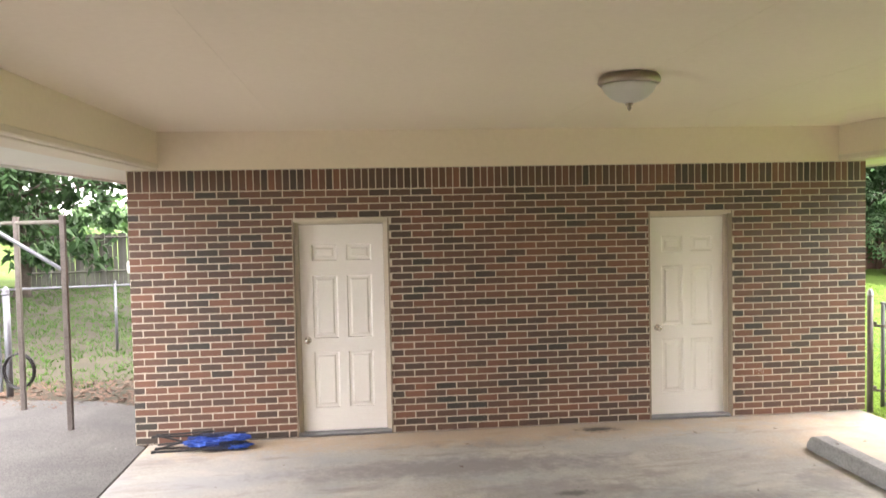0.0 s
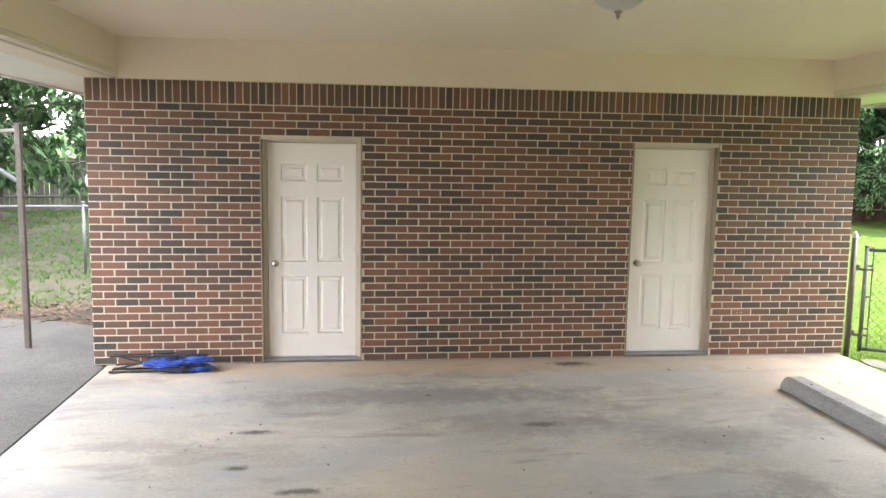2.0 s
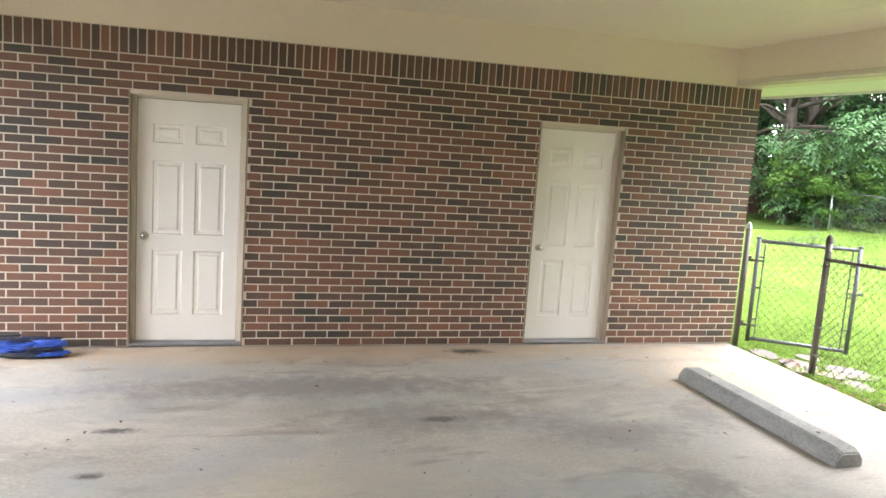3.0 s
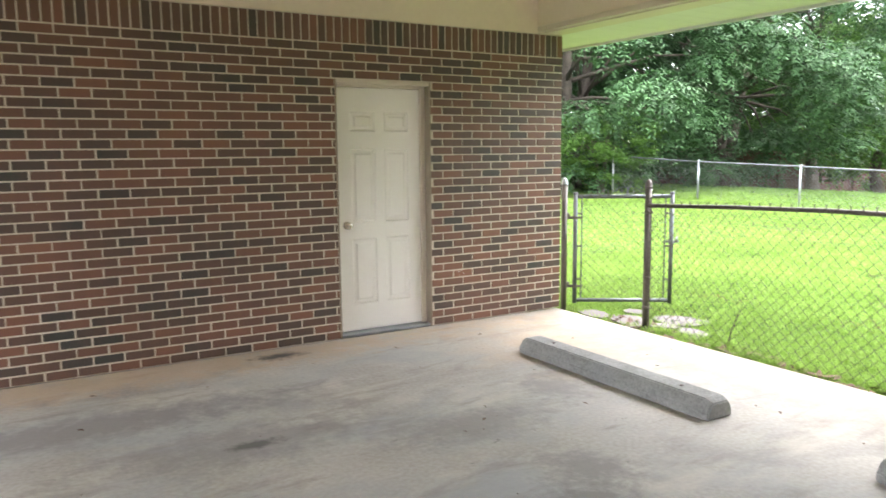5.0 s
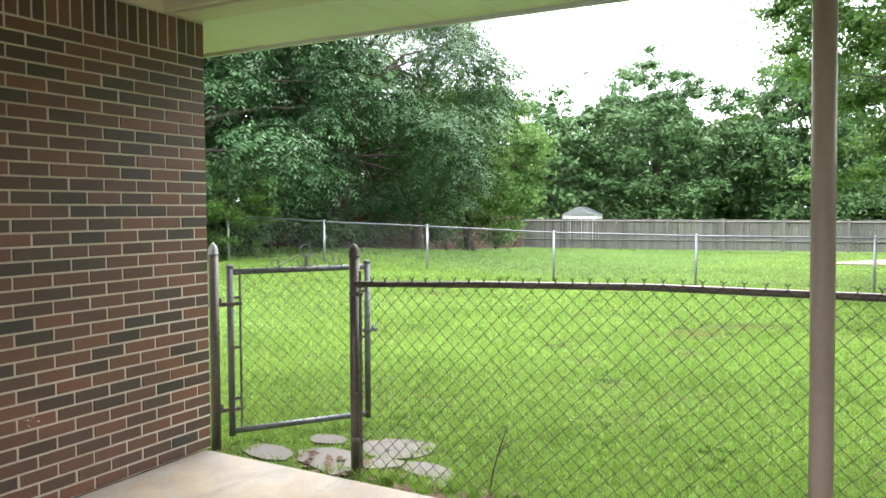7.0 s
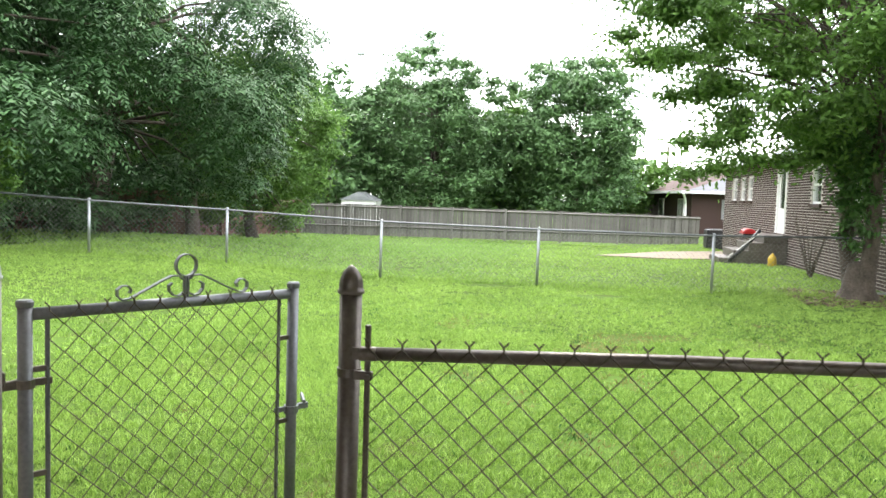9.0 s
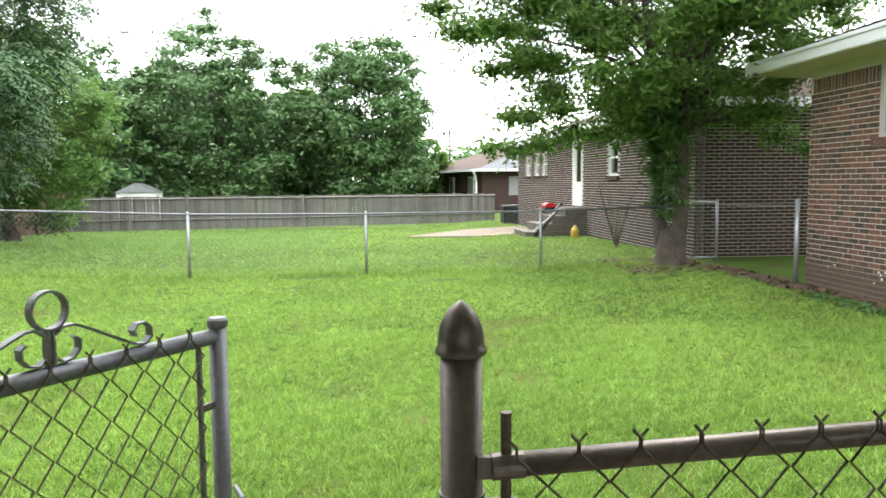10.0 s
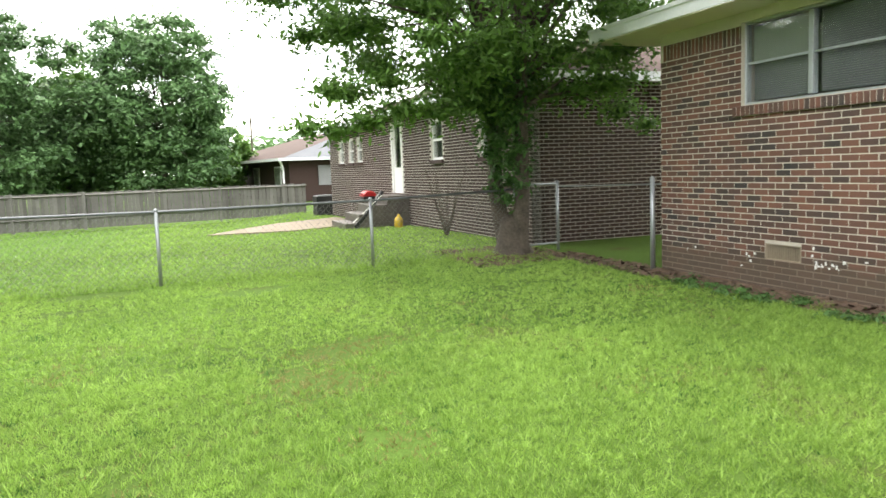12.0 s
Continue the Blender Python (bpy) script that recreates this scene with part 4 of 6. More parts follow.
# ---- flagstones by the gate ----
rs = random.Random(11)
STONES = ((5.86, 7.62, 0.2, 0.12), (5.94, 7.24, 0.27, 0.17), (6.22, 7.46, 0.15, 0.1), (6.3, 7.0, 0.26, 0.2), (5.99, 6.88, 0.13, 0.09), (6.04, 6.62, 0.2, 0.1), (5.92, 6.46, 0.1, 0.07))
for sx, sy, ra, rb in STONES:
    n = 9
    tilt = rs.uniform(0, 3.1)
    poly = []
    for i in range(n):
        a = 2 * math.pi * i / n
        k = rs.uniform(0.82, 1.15)
        px, py = ra * k * math.cos(a), rb * k * math.sin(a)
        poly.append((px * math.cos(tilt) - py * math.sin(tilt), px * math.sin(tilt) + py * math.cos(tilt)))
    s = thing("flagstone", "flat grey flagstone set in the lawn by the gate", "stepping stone", (sx, sy, -0.072), 0, "flagstones by the gate")
    part("slab", Build().prism(poly, 0, 0.055 + rs.uniform(-0.008, 0.006)), STONE, s)

# ---- folded camp chair at the wall's foot ----
chair = thing("folded_chair", "folded blue camp chair with black legs on the slab", "camp chair", (-0.95, 7.72, 0))
for i, (x0, y0, z0, x1, y1, z1) in enumerate(((-0.43, -0.06, 0.012, 0.40, -0.05, 0.014), (-0.42, 0.04, 0.012, 0.38, 0.06, 0.014), (-0.43, -0.02, 0.14, 0.36, 0.02, 0.12), (-0.42, 0.07, 0.13, 0.1, 0.05, 0.15), (-0.42, -0.05, 0.03, 0.05, 0.03, 0.12), (-0.41, 0.05, 0.13, 0.05, -0.04, 0.03), (-0.40, 0.0, 0.06, 0.1, 0.0, 0.09))):
    part("leg", Build().tube([(x0, y0, z0), (x1, y1, z1)], 0.0095, 8), BLACKMETAL, chair, "black tube leg")
for x, y, z in ((-0.435, -0.06, 0.012), (-0.425, 0.04, 0.012), (-0.435, -0.02, 0.14), (-0.425, 0.07, 0.13)):
    part("foot", Build().tube([(x - 0.01, y, z), (x + 0.03, y, z)], 0.0135, 8), BLACKMETAL, chair)
NAVY = surf("dark_navy_nylon", [(0.006, 0.008, 0.02), (0.012, 0.02, 0.06)], fine=18, broad=7, rough=0.6, bump=0.3, dist=0.02)
LUMPS = ((0.1, -0.02, 0.06, 0.22, 0.075, 0.04, BLUE), (0.06, 0.03, 0.1, 0.17, 0.045, 0.03, BLUE), (0.2, 0.01, 0.125, 0.2, 0.045, 0.022, NAVY), (0.3, -0.04, 0.105, 0.13, 0.045, 0.03, BLUE), (0.31, -0.06, 0.035, 0.13, 0.05, 0.026, BLUE), (0.16, -0.085, 0.03, 0.15, 0.03, 0.022, NAVY), (0.25, -0.075, 0.07, 0.15, 0.03, 0.018, NAVY), (-0.04, -0.03, 0.075, 0.12, 0.04, 0.026, BLUE))
for k, (cx, cy, cz, lx, ly, lz, cloth) in enumerate(LUMPS):
    bm = bmesh.new()
    bmesh.ops.create_icosphere(bm, subdivisions=4, radius=1)
    for q in bm.verts:
        c = q.co.copy()
        wr = noise.noise((c.x * 1.6 + k * 7, c.y * 3, c.z * 3)) * 0.6 + (abs(noise.noise((c.x * 1.4 + k, c.y * 4 + k, c.z * 5))) - 0.2) * 0.9
        q.co = Vector((cx + c.x * lx * (1 + wr * 0.5), cy + c.y * ly * (1 + wr * 0.6), max(0.004, cz + c.z * lz * (1 + wr * 0.6))))
    me = bpy.data.meshes.new("fabric")
    bm.to_mesh(me)
    bm.free()
    part("fabric", me, cloth, chair, "crumpled blue nylon cloth" if cloth is BLUE else "crumpled dark navy cloth")
part("strap", Build().tube([(0.0, -0.095, 0.03), (0.1, -0.105, 0.02), (0.2, -0.1, 0.035), (0.3, -0.1, 0.02)], 0.012, 6), BLACKMETAL, chair, "black webbing strap")

# ---- meter box and conduit on the storage wall's side ----
meter = thing("meter_box", "white electric meter box with conduit on the brick side", "meter box", (-1.61, 8.35, 0))
part("box", Build().soft_box((-0.045, -0.09, 1.18), (0, 0.12, 1.87), 0.008), WHITEPLASTIC, meter)
part("dial", Build().tube([(-0.045, 0, 1.66), (-0.13, 0, 1.66)], 0.06, 20), WHITEPLASTIC, meter, "round meter dial cover")
part("conduit", Build().tube([(-0.03, 0, 0.3), (-0.03, 0, 1.18)], 0.016, 10), WEATHERED, meter, "grey conduit pipe")
part("conduit", Build().tube([(-0.03, 0, 1.87), (-0.06, 0.02, 1.98), (-0.1, 0.05, 2.2), (-0.05, 0.02, 2.55)], 0.014, 8), BLACKMETAL, meter, "black service cable")

# ---- old steel frame on the drive's edge ----
rig = thing("steel_frame", "old brown steel clothesline frame on the drive's edge", "steel frame")
PA, PB = (-2.46, 8.66), (-3.33, 9.63)
for x, y in (PA, PB):
    part("post", Build().soft_box((x - 0.026, y - 0.026, -0.01), (x + 0.026, y + 0.026, 2.17), 0.004), WEATHERED, rig, "brown square steel post")
    part("cap", Build().soft_box((x - 0.03, y - 0.03, 2.17), (x + 0.03, y + 0.03, 2.19), 0.003), WEATHERED, rig)
dvec = Vector((PB[0] - PA[0], PB[1] - PA[1], 0))
part("top_bar", Build().tube([(PA[0], PA[1], 2.12), (PA[0] + dvec.x * 2.0, PA[1] + dvec.y * 2.0, 2.12)], 0.022, 8), WEATHERED, rig)
part("brace", Build().tube([(PA[0], PA[1], 1.62), (PA[0] - 0.75, PA[1] + 0.05, 2.1)], 0.02, 8), GATESTEEL, rig, "grey diagonal brace")
part("cross_bar", Build().tube([(PA[0] - 0.62, PA[1] + 0.04, 2.1), (PA[0] - 1.9, PA[1] + 0.1, 2.13)], 0.022, 8), GALV, rig)

# ---- west garden fence ----
west = thing("chain_link_fence", "galvanised chain-link fence with gate post by the drive", "fence")
fence_post(west, -3.83, 10.42, 1.25, 0.04, GATESTEEL, dome=True)
fence_post(west, -3.55, 13.6, 1.12, 0.024, GATESTEEL)
fence_post(west, -1.2, 13.9, 1.12, 0.024, GATESTEEL)
fence_post(west, -6.6, 13.2, 1.12, 0.024, GATESTEEL)
part("top_rail", Build().tube([(-9.0, 12.9, 1.07), (-6.6, 13.2, 1.07), (-3.55, 13.6, 1.07), (-1.2, 13.9, 1.07), (3.0, 14.4, 1.07)], 0.02, 10), GATESTEEL, west, smooth=True)
part("wire_mesh", fabric(Build(), (-9.0, 12.9, 0), (3.0, 14.4, 0), lambda t: -0.02, lambda t: 1.06, 0.085, 0.0009, 3, False), WIRE, west, kind="stuff")
part("gate_frame", Build().tube([(-3.93, 10.42, 0.06), (-3.93, 10.42, 1.1), (-4.9, 10.5, 1.1), (-4.9, 10.5, 0.06), (-3.93, 10.42, 0.06)], 0.02, 10), GATESTEEL, west)
part("gate_mesh", fabric(Build(), (-3.95, 10.42, 0), (-4.88, 10.5, 0), lambda t: 0.06, lambda t: 1.1, 0.085, 0.0011, 3, False), WIRE, west, kind="stuff")
hose = thing("hose", "coil of dark garden hose on the fence post", "hose", (-3.42, 9.75, 0))
part("coil", Build().tube([(0.17 * math.cos(i * 0.35), 0.03 * math.sin(i * 0.13), 0.42 + 0.2 * math.sin(i * 0.35)) for i in range(60)], 0.012, 6), BLACKMETAL, hose)


# ---- plank fences ----
def plank_fence(label, p0, p1, top0, top1, bot0, bot1, material, width=0.14, gap=0.012, posts=2.6, rails=True):
    p0, p1 = Vector((*p0, 0)), Vector((*p1, 0))
    run = (p1 - p0).length
    ang = math.degrees(math.atan2(p1.y - p0.y, p1.x - p0.x))
    t = thing("wooden_fence", label, "fence", tuple(p0), ang)
    rnd = random.Random(int(run * 10))
    n = int(run / (width + gap))
    shared = Build()
    shared.box((0, -0.009, 0), (width, 0.009, 1))
    me = shared.mesh("board")
    me.materials.append(material)
    rest = Build()
    for i in range(n):
        k = (i + 0.5) / n
        a, c = bot0 + (bot1 - bot0) * k, top0 + (top1 - top0) * k + rnd.uniform(-0.025, 0.02)
        u = i * (width + gap)
        if i < 290:
            ob = new("board", me)
            ob.parent = t
            ob.matrix_basis = pose(u, rnd.uniform(-0.004, 0.004), a, 0, rnd.uniform(-0.6, 0.6), 0) @ Matrix.Diagonal((1, 1, c - a, 1))
        else:
            rest.box((u, -0.009, a), (u + width, 0.009, c))
    if rest.v:
        part("boards", rest, material, t, kind="stuff")
    if rails:
        for s in (0.30, 0.93):
            za, zb = bot0 + (top0 - bot0) * s, bot1 + (top1 - bot1) * s
            part("rail", Build().tube([(0, -0.035, za), (run, -0.035, zb)], 0.04, 4), material, t)
        u = 0.0
        while u < run:
            k = u / run
            part("post", Build().box((u - 0.05, -0.16, bot0 + (bot1 - bot0) * k - 0.05), (u + 0.05, -0.06, top0 + (top1 - top0) * k + 0.03)), material, t)
            u += posts
    return t


plank_fence("weathered grey wooden fence across the neighbour's lawn", (40.5, 20.5), (39.5, 1.35), 0.9, 0.92, -0.66, -0.4, OLDWOOD)
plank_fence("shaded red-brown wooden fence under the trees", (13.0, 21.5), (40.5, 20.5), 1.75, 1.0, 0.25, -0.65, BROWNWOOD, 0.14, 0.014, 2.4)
plank_fence("tall grey wooden fence behind the west garden", (-11.0, 27.5), (2.0, 29.5), 1.75, 1.75, -0.1, -0.1, OLDWOOD)


# ---- house window, sill, vent ----
win = thing("window_1", "double aluminium window with grey blinds and brick sill", "window", (WIN[0], HY, WIN[2]), kind="structure")
ww, wh = WIN[1] - WIN[0], WIN[3] - WIN[2]
b = Build()
for a, c in (((0, -0.13, 0), (0.025, -0.05, wh)), ((ww - 0.025, -0.13, 0), (ww, -0.05, wh)), ((0.025, -0.13, 0), (ww - 0.025, -0.05, 0.025)), ((0.025, -0.13, wh - 0.025), (ww - 0.025, -0.05, wh))):
    b.soft_box(a, c, 0.004)
part("window_frame", b, ALU, win)
part("mullion", Build().soft_box((ww / 2 - 0.03, -0.12, 0.035), (ww / 2 + 0.03, -0.045, wh - 0.035), 0.004), ALU, win, "pale grey centre mullion")
for s in (0, 1):
    x0, x1 = (0.035, ww / 2 - 0.03) if s == 0 else (ww / 2 + 0.03, ww - 0.035)
    part("sash_rail", Build().soft_box((x0, -0.10, wh * 0.5 - 0.012), (x1, -0.062, wh * 0.5 + 0.012), 0.003), ALU, win)
    part("pane", Build().box((x0, -0.083, 0.035), (x1, -0.078, wh - 0.035)), GLASS, win).visible_shadow = False
    z = 0.05
    blind = Build()
    while z < wh - 0.05:
        blind.box((x0 + 0.01, -0.165, z), (x1 - 0.01, -0.150, z + 0.018))
        z += 0.022
    part("blind", blind, BLIND, win, "grey horizontal slat blind")
    if s == 1:
        part("roller_shade", Build().soft_box((x0 + 0.005, -0.145, wh * 0.5), (x1 - 0.005, -0.138, wh - 0.04), 0.002), SHADE, win, "pale grey-green roller shade, half drawn")
b = Build()
b.box((-0.1, -1.2, -0.2), (ww + 0.1, -1.15, wh + 0.2)).box((-0.1, -1.15, -0.25), (ww + 0.1, -0.21, -0.2)).box((-0.1, -1.15, wh + 0.2), (ww + 0.1, -0.21, wh + 0.25))
b.box((-0.15, -1.15, -0.2), (-0.1, -0.21, wh + 0.2)).box((ww + 0.1, -1.15, -0.2), (ww + 0.15, -0.21, wh + 0.2))
part("room_recess", b, DARKROOM, win)
u = -0.1
while u < ww + 0.05:
    v, f = brick_faces(COURSE - JOINT, 0.105, 0.1, 0.004)
    part("sill_brick", Build().add([(x + u, y + 0.035, z - 0.118 + (0.014 if y < -0.05 else 0)) for x, y, z in v], f), BRICK_HOUSE, win)
    u += COURSE
part("sill_mortar", Build().box((-0.1, -0.09, -0.12), (ww + 0.1, 0.026, -0.018)), MORTAR_HOUSE, win)

vent = thing("crawlspace_vent", "grey metal crawlspace vent in the brick wall", "vent", (VENT[0], HY, VENT[2]))
vw, vh = VENT[1] - VENT[0], VENT[3] - VENT[2]
part("frame", Build().box((0, -0.06, 0), (0.018, -0.012, vh)).box((vw - 0.018, -0.06, 0), (vw, -0.012, vh)).box((0.018, -0.06, 0), (vw - 0.018, -0.012, 0.015)).box((0.018, -0.06, vh - 0.015), (vw - 0.018, -0.012, vh)), TAUPE, vent)
part("backing", Build().box((0, -0.1, 0), (vw, -0.09, vh)), BLACKMETAL, vent)
x = 0.03
while x < vw - 0.03:
    part("slat", Build().box((x, -0.05, 0.015), (x + 0.013, -0.025, vh - 0.015)), TAUPE, vent)
    x += 0.031


# ---- bare soil along the house ----
edge = [(6.1 + 0.25 * i, 1.52 + 0.07 * math.sin(i * 1.7) + 0.06 * math.sin(i * 0.6)) for i in range(36)]
soil = Build()
for (x0, y0), (x1, y1) in zip(edge, edge[1:]):
    k = len(soil.v)
    soil.v += [(x, y, float(ground_z(x, y)) + 0.012) for x, y in ((x0, 1.055), (x1, 1.055), (x1, y1), (x0, y0))]
    soil.f.append((k, k + 1, k + 2, k + 3))
structure("ground_soil_strip", soil, MULCH, "bare brown soil along the house foot", "soil")

# ---- litter strip along the house ----
def litter(name, label, n, xs, ys, seed, size=(0.025, 0.06), material=None):
    r = np.random.RandomState(seed)
    x, y = r.uniform(*xs, n), r.uniform(*ys, n)
    z = ground_z(x, y) + r.uniform(0.004, 0.03, n)
    s, a = r.uniform(*size, n), r.uniform(0, 6.28, n)
    c = np.stack([x, y, z], 1)
    u = np.stack([np.cos(a), np.sin(a), r.uniform(-0.4, 0.4, n)], 1) * s[:, None]
    v = np.stack([-np.sin(a), np.cos(a), r.uniform(-0.4, 0.4, n)], 1) * s[:, None] * 0.5
    me = raw_mesh(name, np.stack([c - u, c - v, c + u, c + v], 1).reshape(-1, 3), 4)
    me.materials.append(material or MULCH)
    return tagged(new(name, me), label, "leaf litter", kind="stuff")


litter("leaf_litter", "dry brown leaves along the house wall", 3500, (6.2, 17.2), (1.07, 1.6), 5)
litter("leaf_litter", "fallen leaves around the tree's foot", 1500, (16.3, 18.6), (1.2, 3.0), 6)
litter("leaf_litter", "brown leaf litter beside the drive", 3000, (-6.0, -1.7), (9.6, 11.2), 7)
litter("leaf_litter", "few dead leaves at the slab's edge", 260, (5.62, 5.95), (3.2, 7.4), 8)
# scattered dry leaves on the slab
r = random.Random(21)
for i in range(95):
    x, y = r.uniform(-1.3, 5.5), r.uniform(2.6, 7.5)
    lf = Build()
    a, s = r.uniform(0, 6.28), r.choice([0.006, 0.008, 0.01, 0.013, 0.024])
    lf.add([(-s, 0, 0.002), (0, -s * 0.4, 0.008), (s, 0, 0.003), (0, s * 0.4, 0.006)], [(0, 1, 2, 3)])
    lf.add([(-s, 0, 0.001), (0, -s * 0.4, 0.006), (s, 0, 0.001), (0, s * 0.4, 0.004)], [(3, 2, 1, 0)])
    ob = tagged(part("dead_leaf", lf, MULCH), "small dry brown leaf on the concrete slab", "leaf", "dead leaves on the slab")
    ob.matrix_basis = pose(x, y, 0.001, 0, 0, math.degrees(a))


# ---- neighbour's house ----
NX0, NX1, NY, NTOP = 18.7, 35.9, 0.98, 40 * COURSE + 3 * COURSE
NWINS = [(23.2, 23.95, 1.56, 2.5), (20.2, 20.95, 1.56, 2.5), (30.8, 31.5, 1.64, 2.45), (32.0, 32.7, 1.64, 2.45), (33.5, 34.25, 1.64, 2.45)]
NDOOR = (26.35, 27.35, 0.72, 2.66)
nb = thing("neighbour_house", "single-storey red-brown brick house with white mortar", "house")
b = Build()
nm = pose(NX0, NY, -0.3)
nholes = [(a - NX0, c - NX0, z0 + 0.3, z1 + 0.3) for a, c, z0, z1 in NWINS + [NDOOR]]
wall_boxes(b, nm, NX1 - NX0, NTOP + 0.3, 0.2, nholes, 0.006)
wm = pose(NX0, NY - 9.0, -0.3, 0, 0, 90)
for i in range(0, len(b.v), 8):
    part("wall", Build().add(b.v[i:i + 8], [tuple(q - i for q in f) for f in b.f[i // 8 * 6:i // 8 * 6 + 6]]), MORTAR_WHITE, nb)
for q0, q1 in (((NX0 + 0.006, NY - 9.0, -0.3), (NX0 + 0.2, NY - 0.2, NTOP)), ((NX1 - 0.2, NY - 9, -0.3), (NX1, NY - 0.2, NTOP)), ((NX0, NY - 9.2, -0.3), (NX1, NY - 9.0, NTOP))):
    part("wall", Build().box(q0, q1), MORTAR_WHITE, nb)
rw = Build()
nrng = random.Random(9)


def far_bricks(m, length, courses, holes):
    for k in range(courses):
        u = -PITCH / 2 if k % 2 else 0.0
        z0 = k * COURSE
        while u < length:
            a, c = max(0, u), min(length, u + PITCH - 0.011)
            if c - a > 0.03 and not any(c > h[0] and a < h[1] and z0 + 0.05 > h[2] and z0 < h[3] for h in holes):
                v, f = brick_faces(c - a, COURSE - 0.013, 0.01, 0.002)
                rw.add([m @ Vector((x + a, y, z + z0 + 0.006)) for x, y, z in v], f[:5])
            u += PITCH


far_bricks(nm, NX1 - NX0, 47, nholes)
far_bricks(wm, 9.0, 47, [])
part("bricks", rw, BRICK_RED, nb, "red-brown bricks", kind="stuff")
b = Build()
ym = NY - 4.5
for side in (1, -1):
    ye = NY + 0.5 if side > 0 else NY - 9.5
    b.add([(NX0 - 0.45, ye, NTOP + 0.02), (NX1 + 0.45, ye, NTOP + 0.02), (NX1 - 3.5, ym, NTOP + 1.7), (NX0 + 3.5, ym, NTOP + 1.7)], [(0, 1, 2, 3)])
for side, x in ((1, NX0 - 0.45), (-1, NX1 + 0.45)):
    b.add([(x, NY + 0.5, NTOP + 0.02), (x, NY - 9.5, NTOP + 0.02), (x + side * 3.95, ym, NTOP + 1.7)], [(0, 1, 2)])
part("roof", b, SHINGLE_RED, nb, "brown shingled hip roof")
part("fascia", Build().box((NX0 - 0.45, NY + 0.48, NTOP - 0.14), (NX1 + 0.45, NY + 0.5, NTOP + 0.03)).box((NX0 - 0.45, NY - 9.5, NTOP - 0.14), (NX0 - 0.43, NY + 0.48, NTOP + 0.03)).box((NX0 - 0.43, NY - 9.5, NTOP - 0.03), (NX1 + 0.45, NY + 0.48, NTOP - 0.01)), FASCIA, nb, "cream fascia and soffit")
for a, c, z0, z1 in NWINS:
    w = part("window", Build().box((a, NY - 0.12, z0), (a + 0.06, NY - 0.03, z1)).box((c - 0.06, NY - 0.12, z0), (c, NY - 0.03, z1)).box((a, NY - 0.12, z0), (c, NY - 0.03, z0 + 0.06)).box((a, NY - 0.12, z1 - 0.06), (c, NY - 0.03, z1)).box((a, NY - 0.11, (z0 + z1) / 2 - 0.025), (c, NY - 0.04, (z0 + z1) / 2 + 0.025)), WHITEPLASTIC, nb, "white sash window")
    part("pane", Build().box((a + 0.06, NY - 0.09, z0 + 0.06), (c - 0.06, NY - 0.085, z1 - 0.06)), GLASS, w)
    part("curtain", Build().box((a + 0.03, NY - 0.19, z0), (c - 0.03, NY - 0.18, z1)), BLIND, w)
    part("sill", Build().box((a - 0.08, NY - 0.05, z0 - 0.09), (c + 0.08, NY + 0.05, z0)), BRICK_RED, w)
a, c, z0, z1 = NDOOR
dr = part("door", Build().soft_box((a, NY - 0.1, z0), (a + 0.09, NY + 0.02, z1), 0.004).soft_box((c - 0.09, NY - 0.1, z0), (c, NY + 0.02, z1), 0.004).soft_box((a + 0.09, NY - 0.1, z1 - 0.09), (c - 0.09, NY + 0.02, z1), 0.004).box((a + 0.09, NY - 0.06, z0), (c - 0.09, NY - 0.03, z0 + 0.7)).box((a + 0.09, NY - 0.06, z0 + 0.7), (a + 0.2, NY - 0.03, z1 - 0.09)).box((c - 0.2, NY - 0.06, z0 + 0.7), (c - 0.09, NY - 0.03, z1 - 0.09)), WHITEPLASTIC, nb, "white storm door")
part("pane", Build().box((a + 0.2, NY - 0.05, z0 + 0.7), (c - 0.2, NY - 0.045, z1 - 0.09)), GLASS, dr)
part("backing", Build().box((a + 0.09, NY - 0.19, z0), (c - 0.09, NY - 0.18, z1)), BLIND, dr)

stp = thing("brick_steps", "brown brick steps below the neighbour's door", "steps", (26.85, NY, -0.2))
for k in range(4):
    part("step", Build().soft_box((-0.95, 0.0, 0.22 * k), (0.75, 1.75 - 0.38 * k, 0.22 * k + 0.22), 0.012), WEATHERED, stp)
pat = Build()
PATIO_EDGE = ((29.4, 6.0), (32.2, 5.2), (33.5, 3.5), (33.5, 1.4), (27.9, 1.5), (27.3, 2.6), (27.3, 3.9))
pz = [float(ground_z(x, y)) for x, y in PATIO_EDGE]
pn = len(pz)
pat.add([(x, y, z + 0.035) for (x, y), z in zip(PATIO_EDGE, pz)] + [(x, y, z - 0.2) for (x, y), z in zip(PATIO_EDGE, pz)],
        [tuple(range(pn))[::-1]] + [(i, (i + 1) % pn, pn + (i + 1) % pn, pn + i) for i in range(pn)])
structure("pavement_patio", pat, PATIO, "pale concrete patio in the neighbour's lawn", "patio")
grill = thing("barbecue_grill", "red lidded portable barbecue on the brick steps", "grill", (27.35, NY + 0.75, 0.46))
gl, gp = Build(), 10
for x in (-0.27, -0.25, 0.25, 0.27):
    k = 0.82 if abs(x) > 0.26 else 1.0
    gl.v += [(x, 0.19 * k * math.cos(math.pi * i / gp), 0.2 + 0.15 * k * math.sin(math.pi * i / gp)) for i in range(gp + 1)]
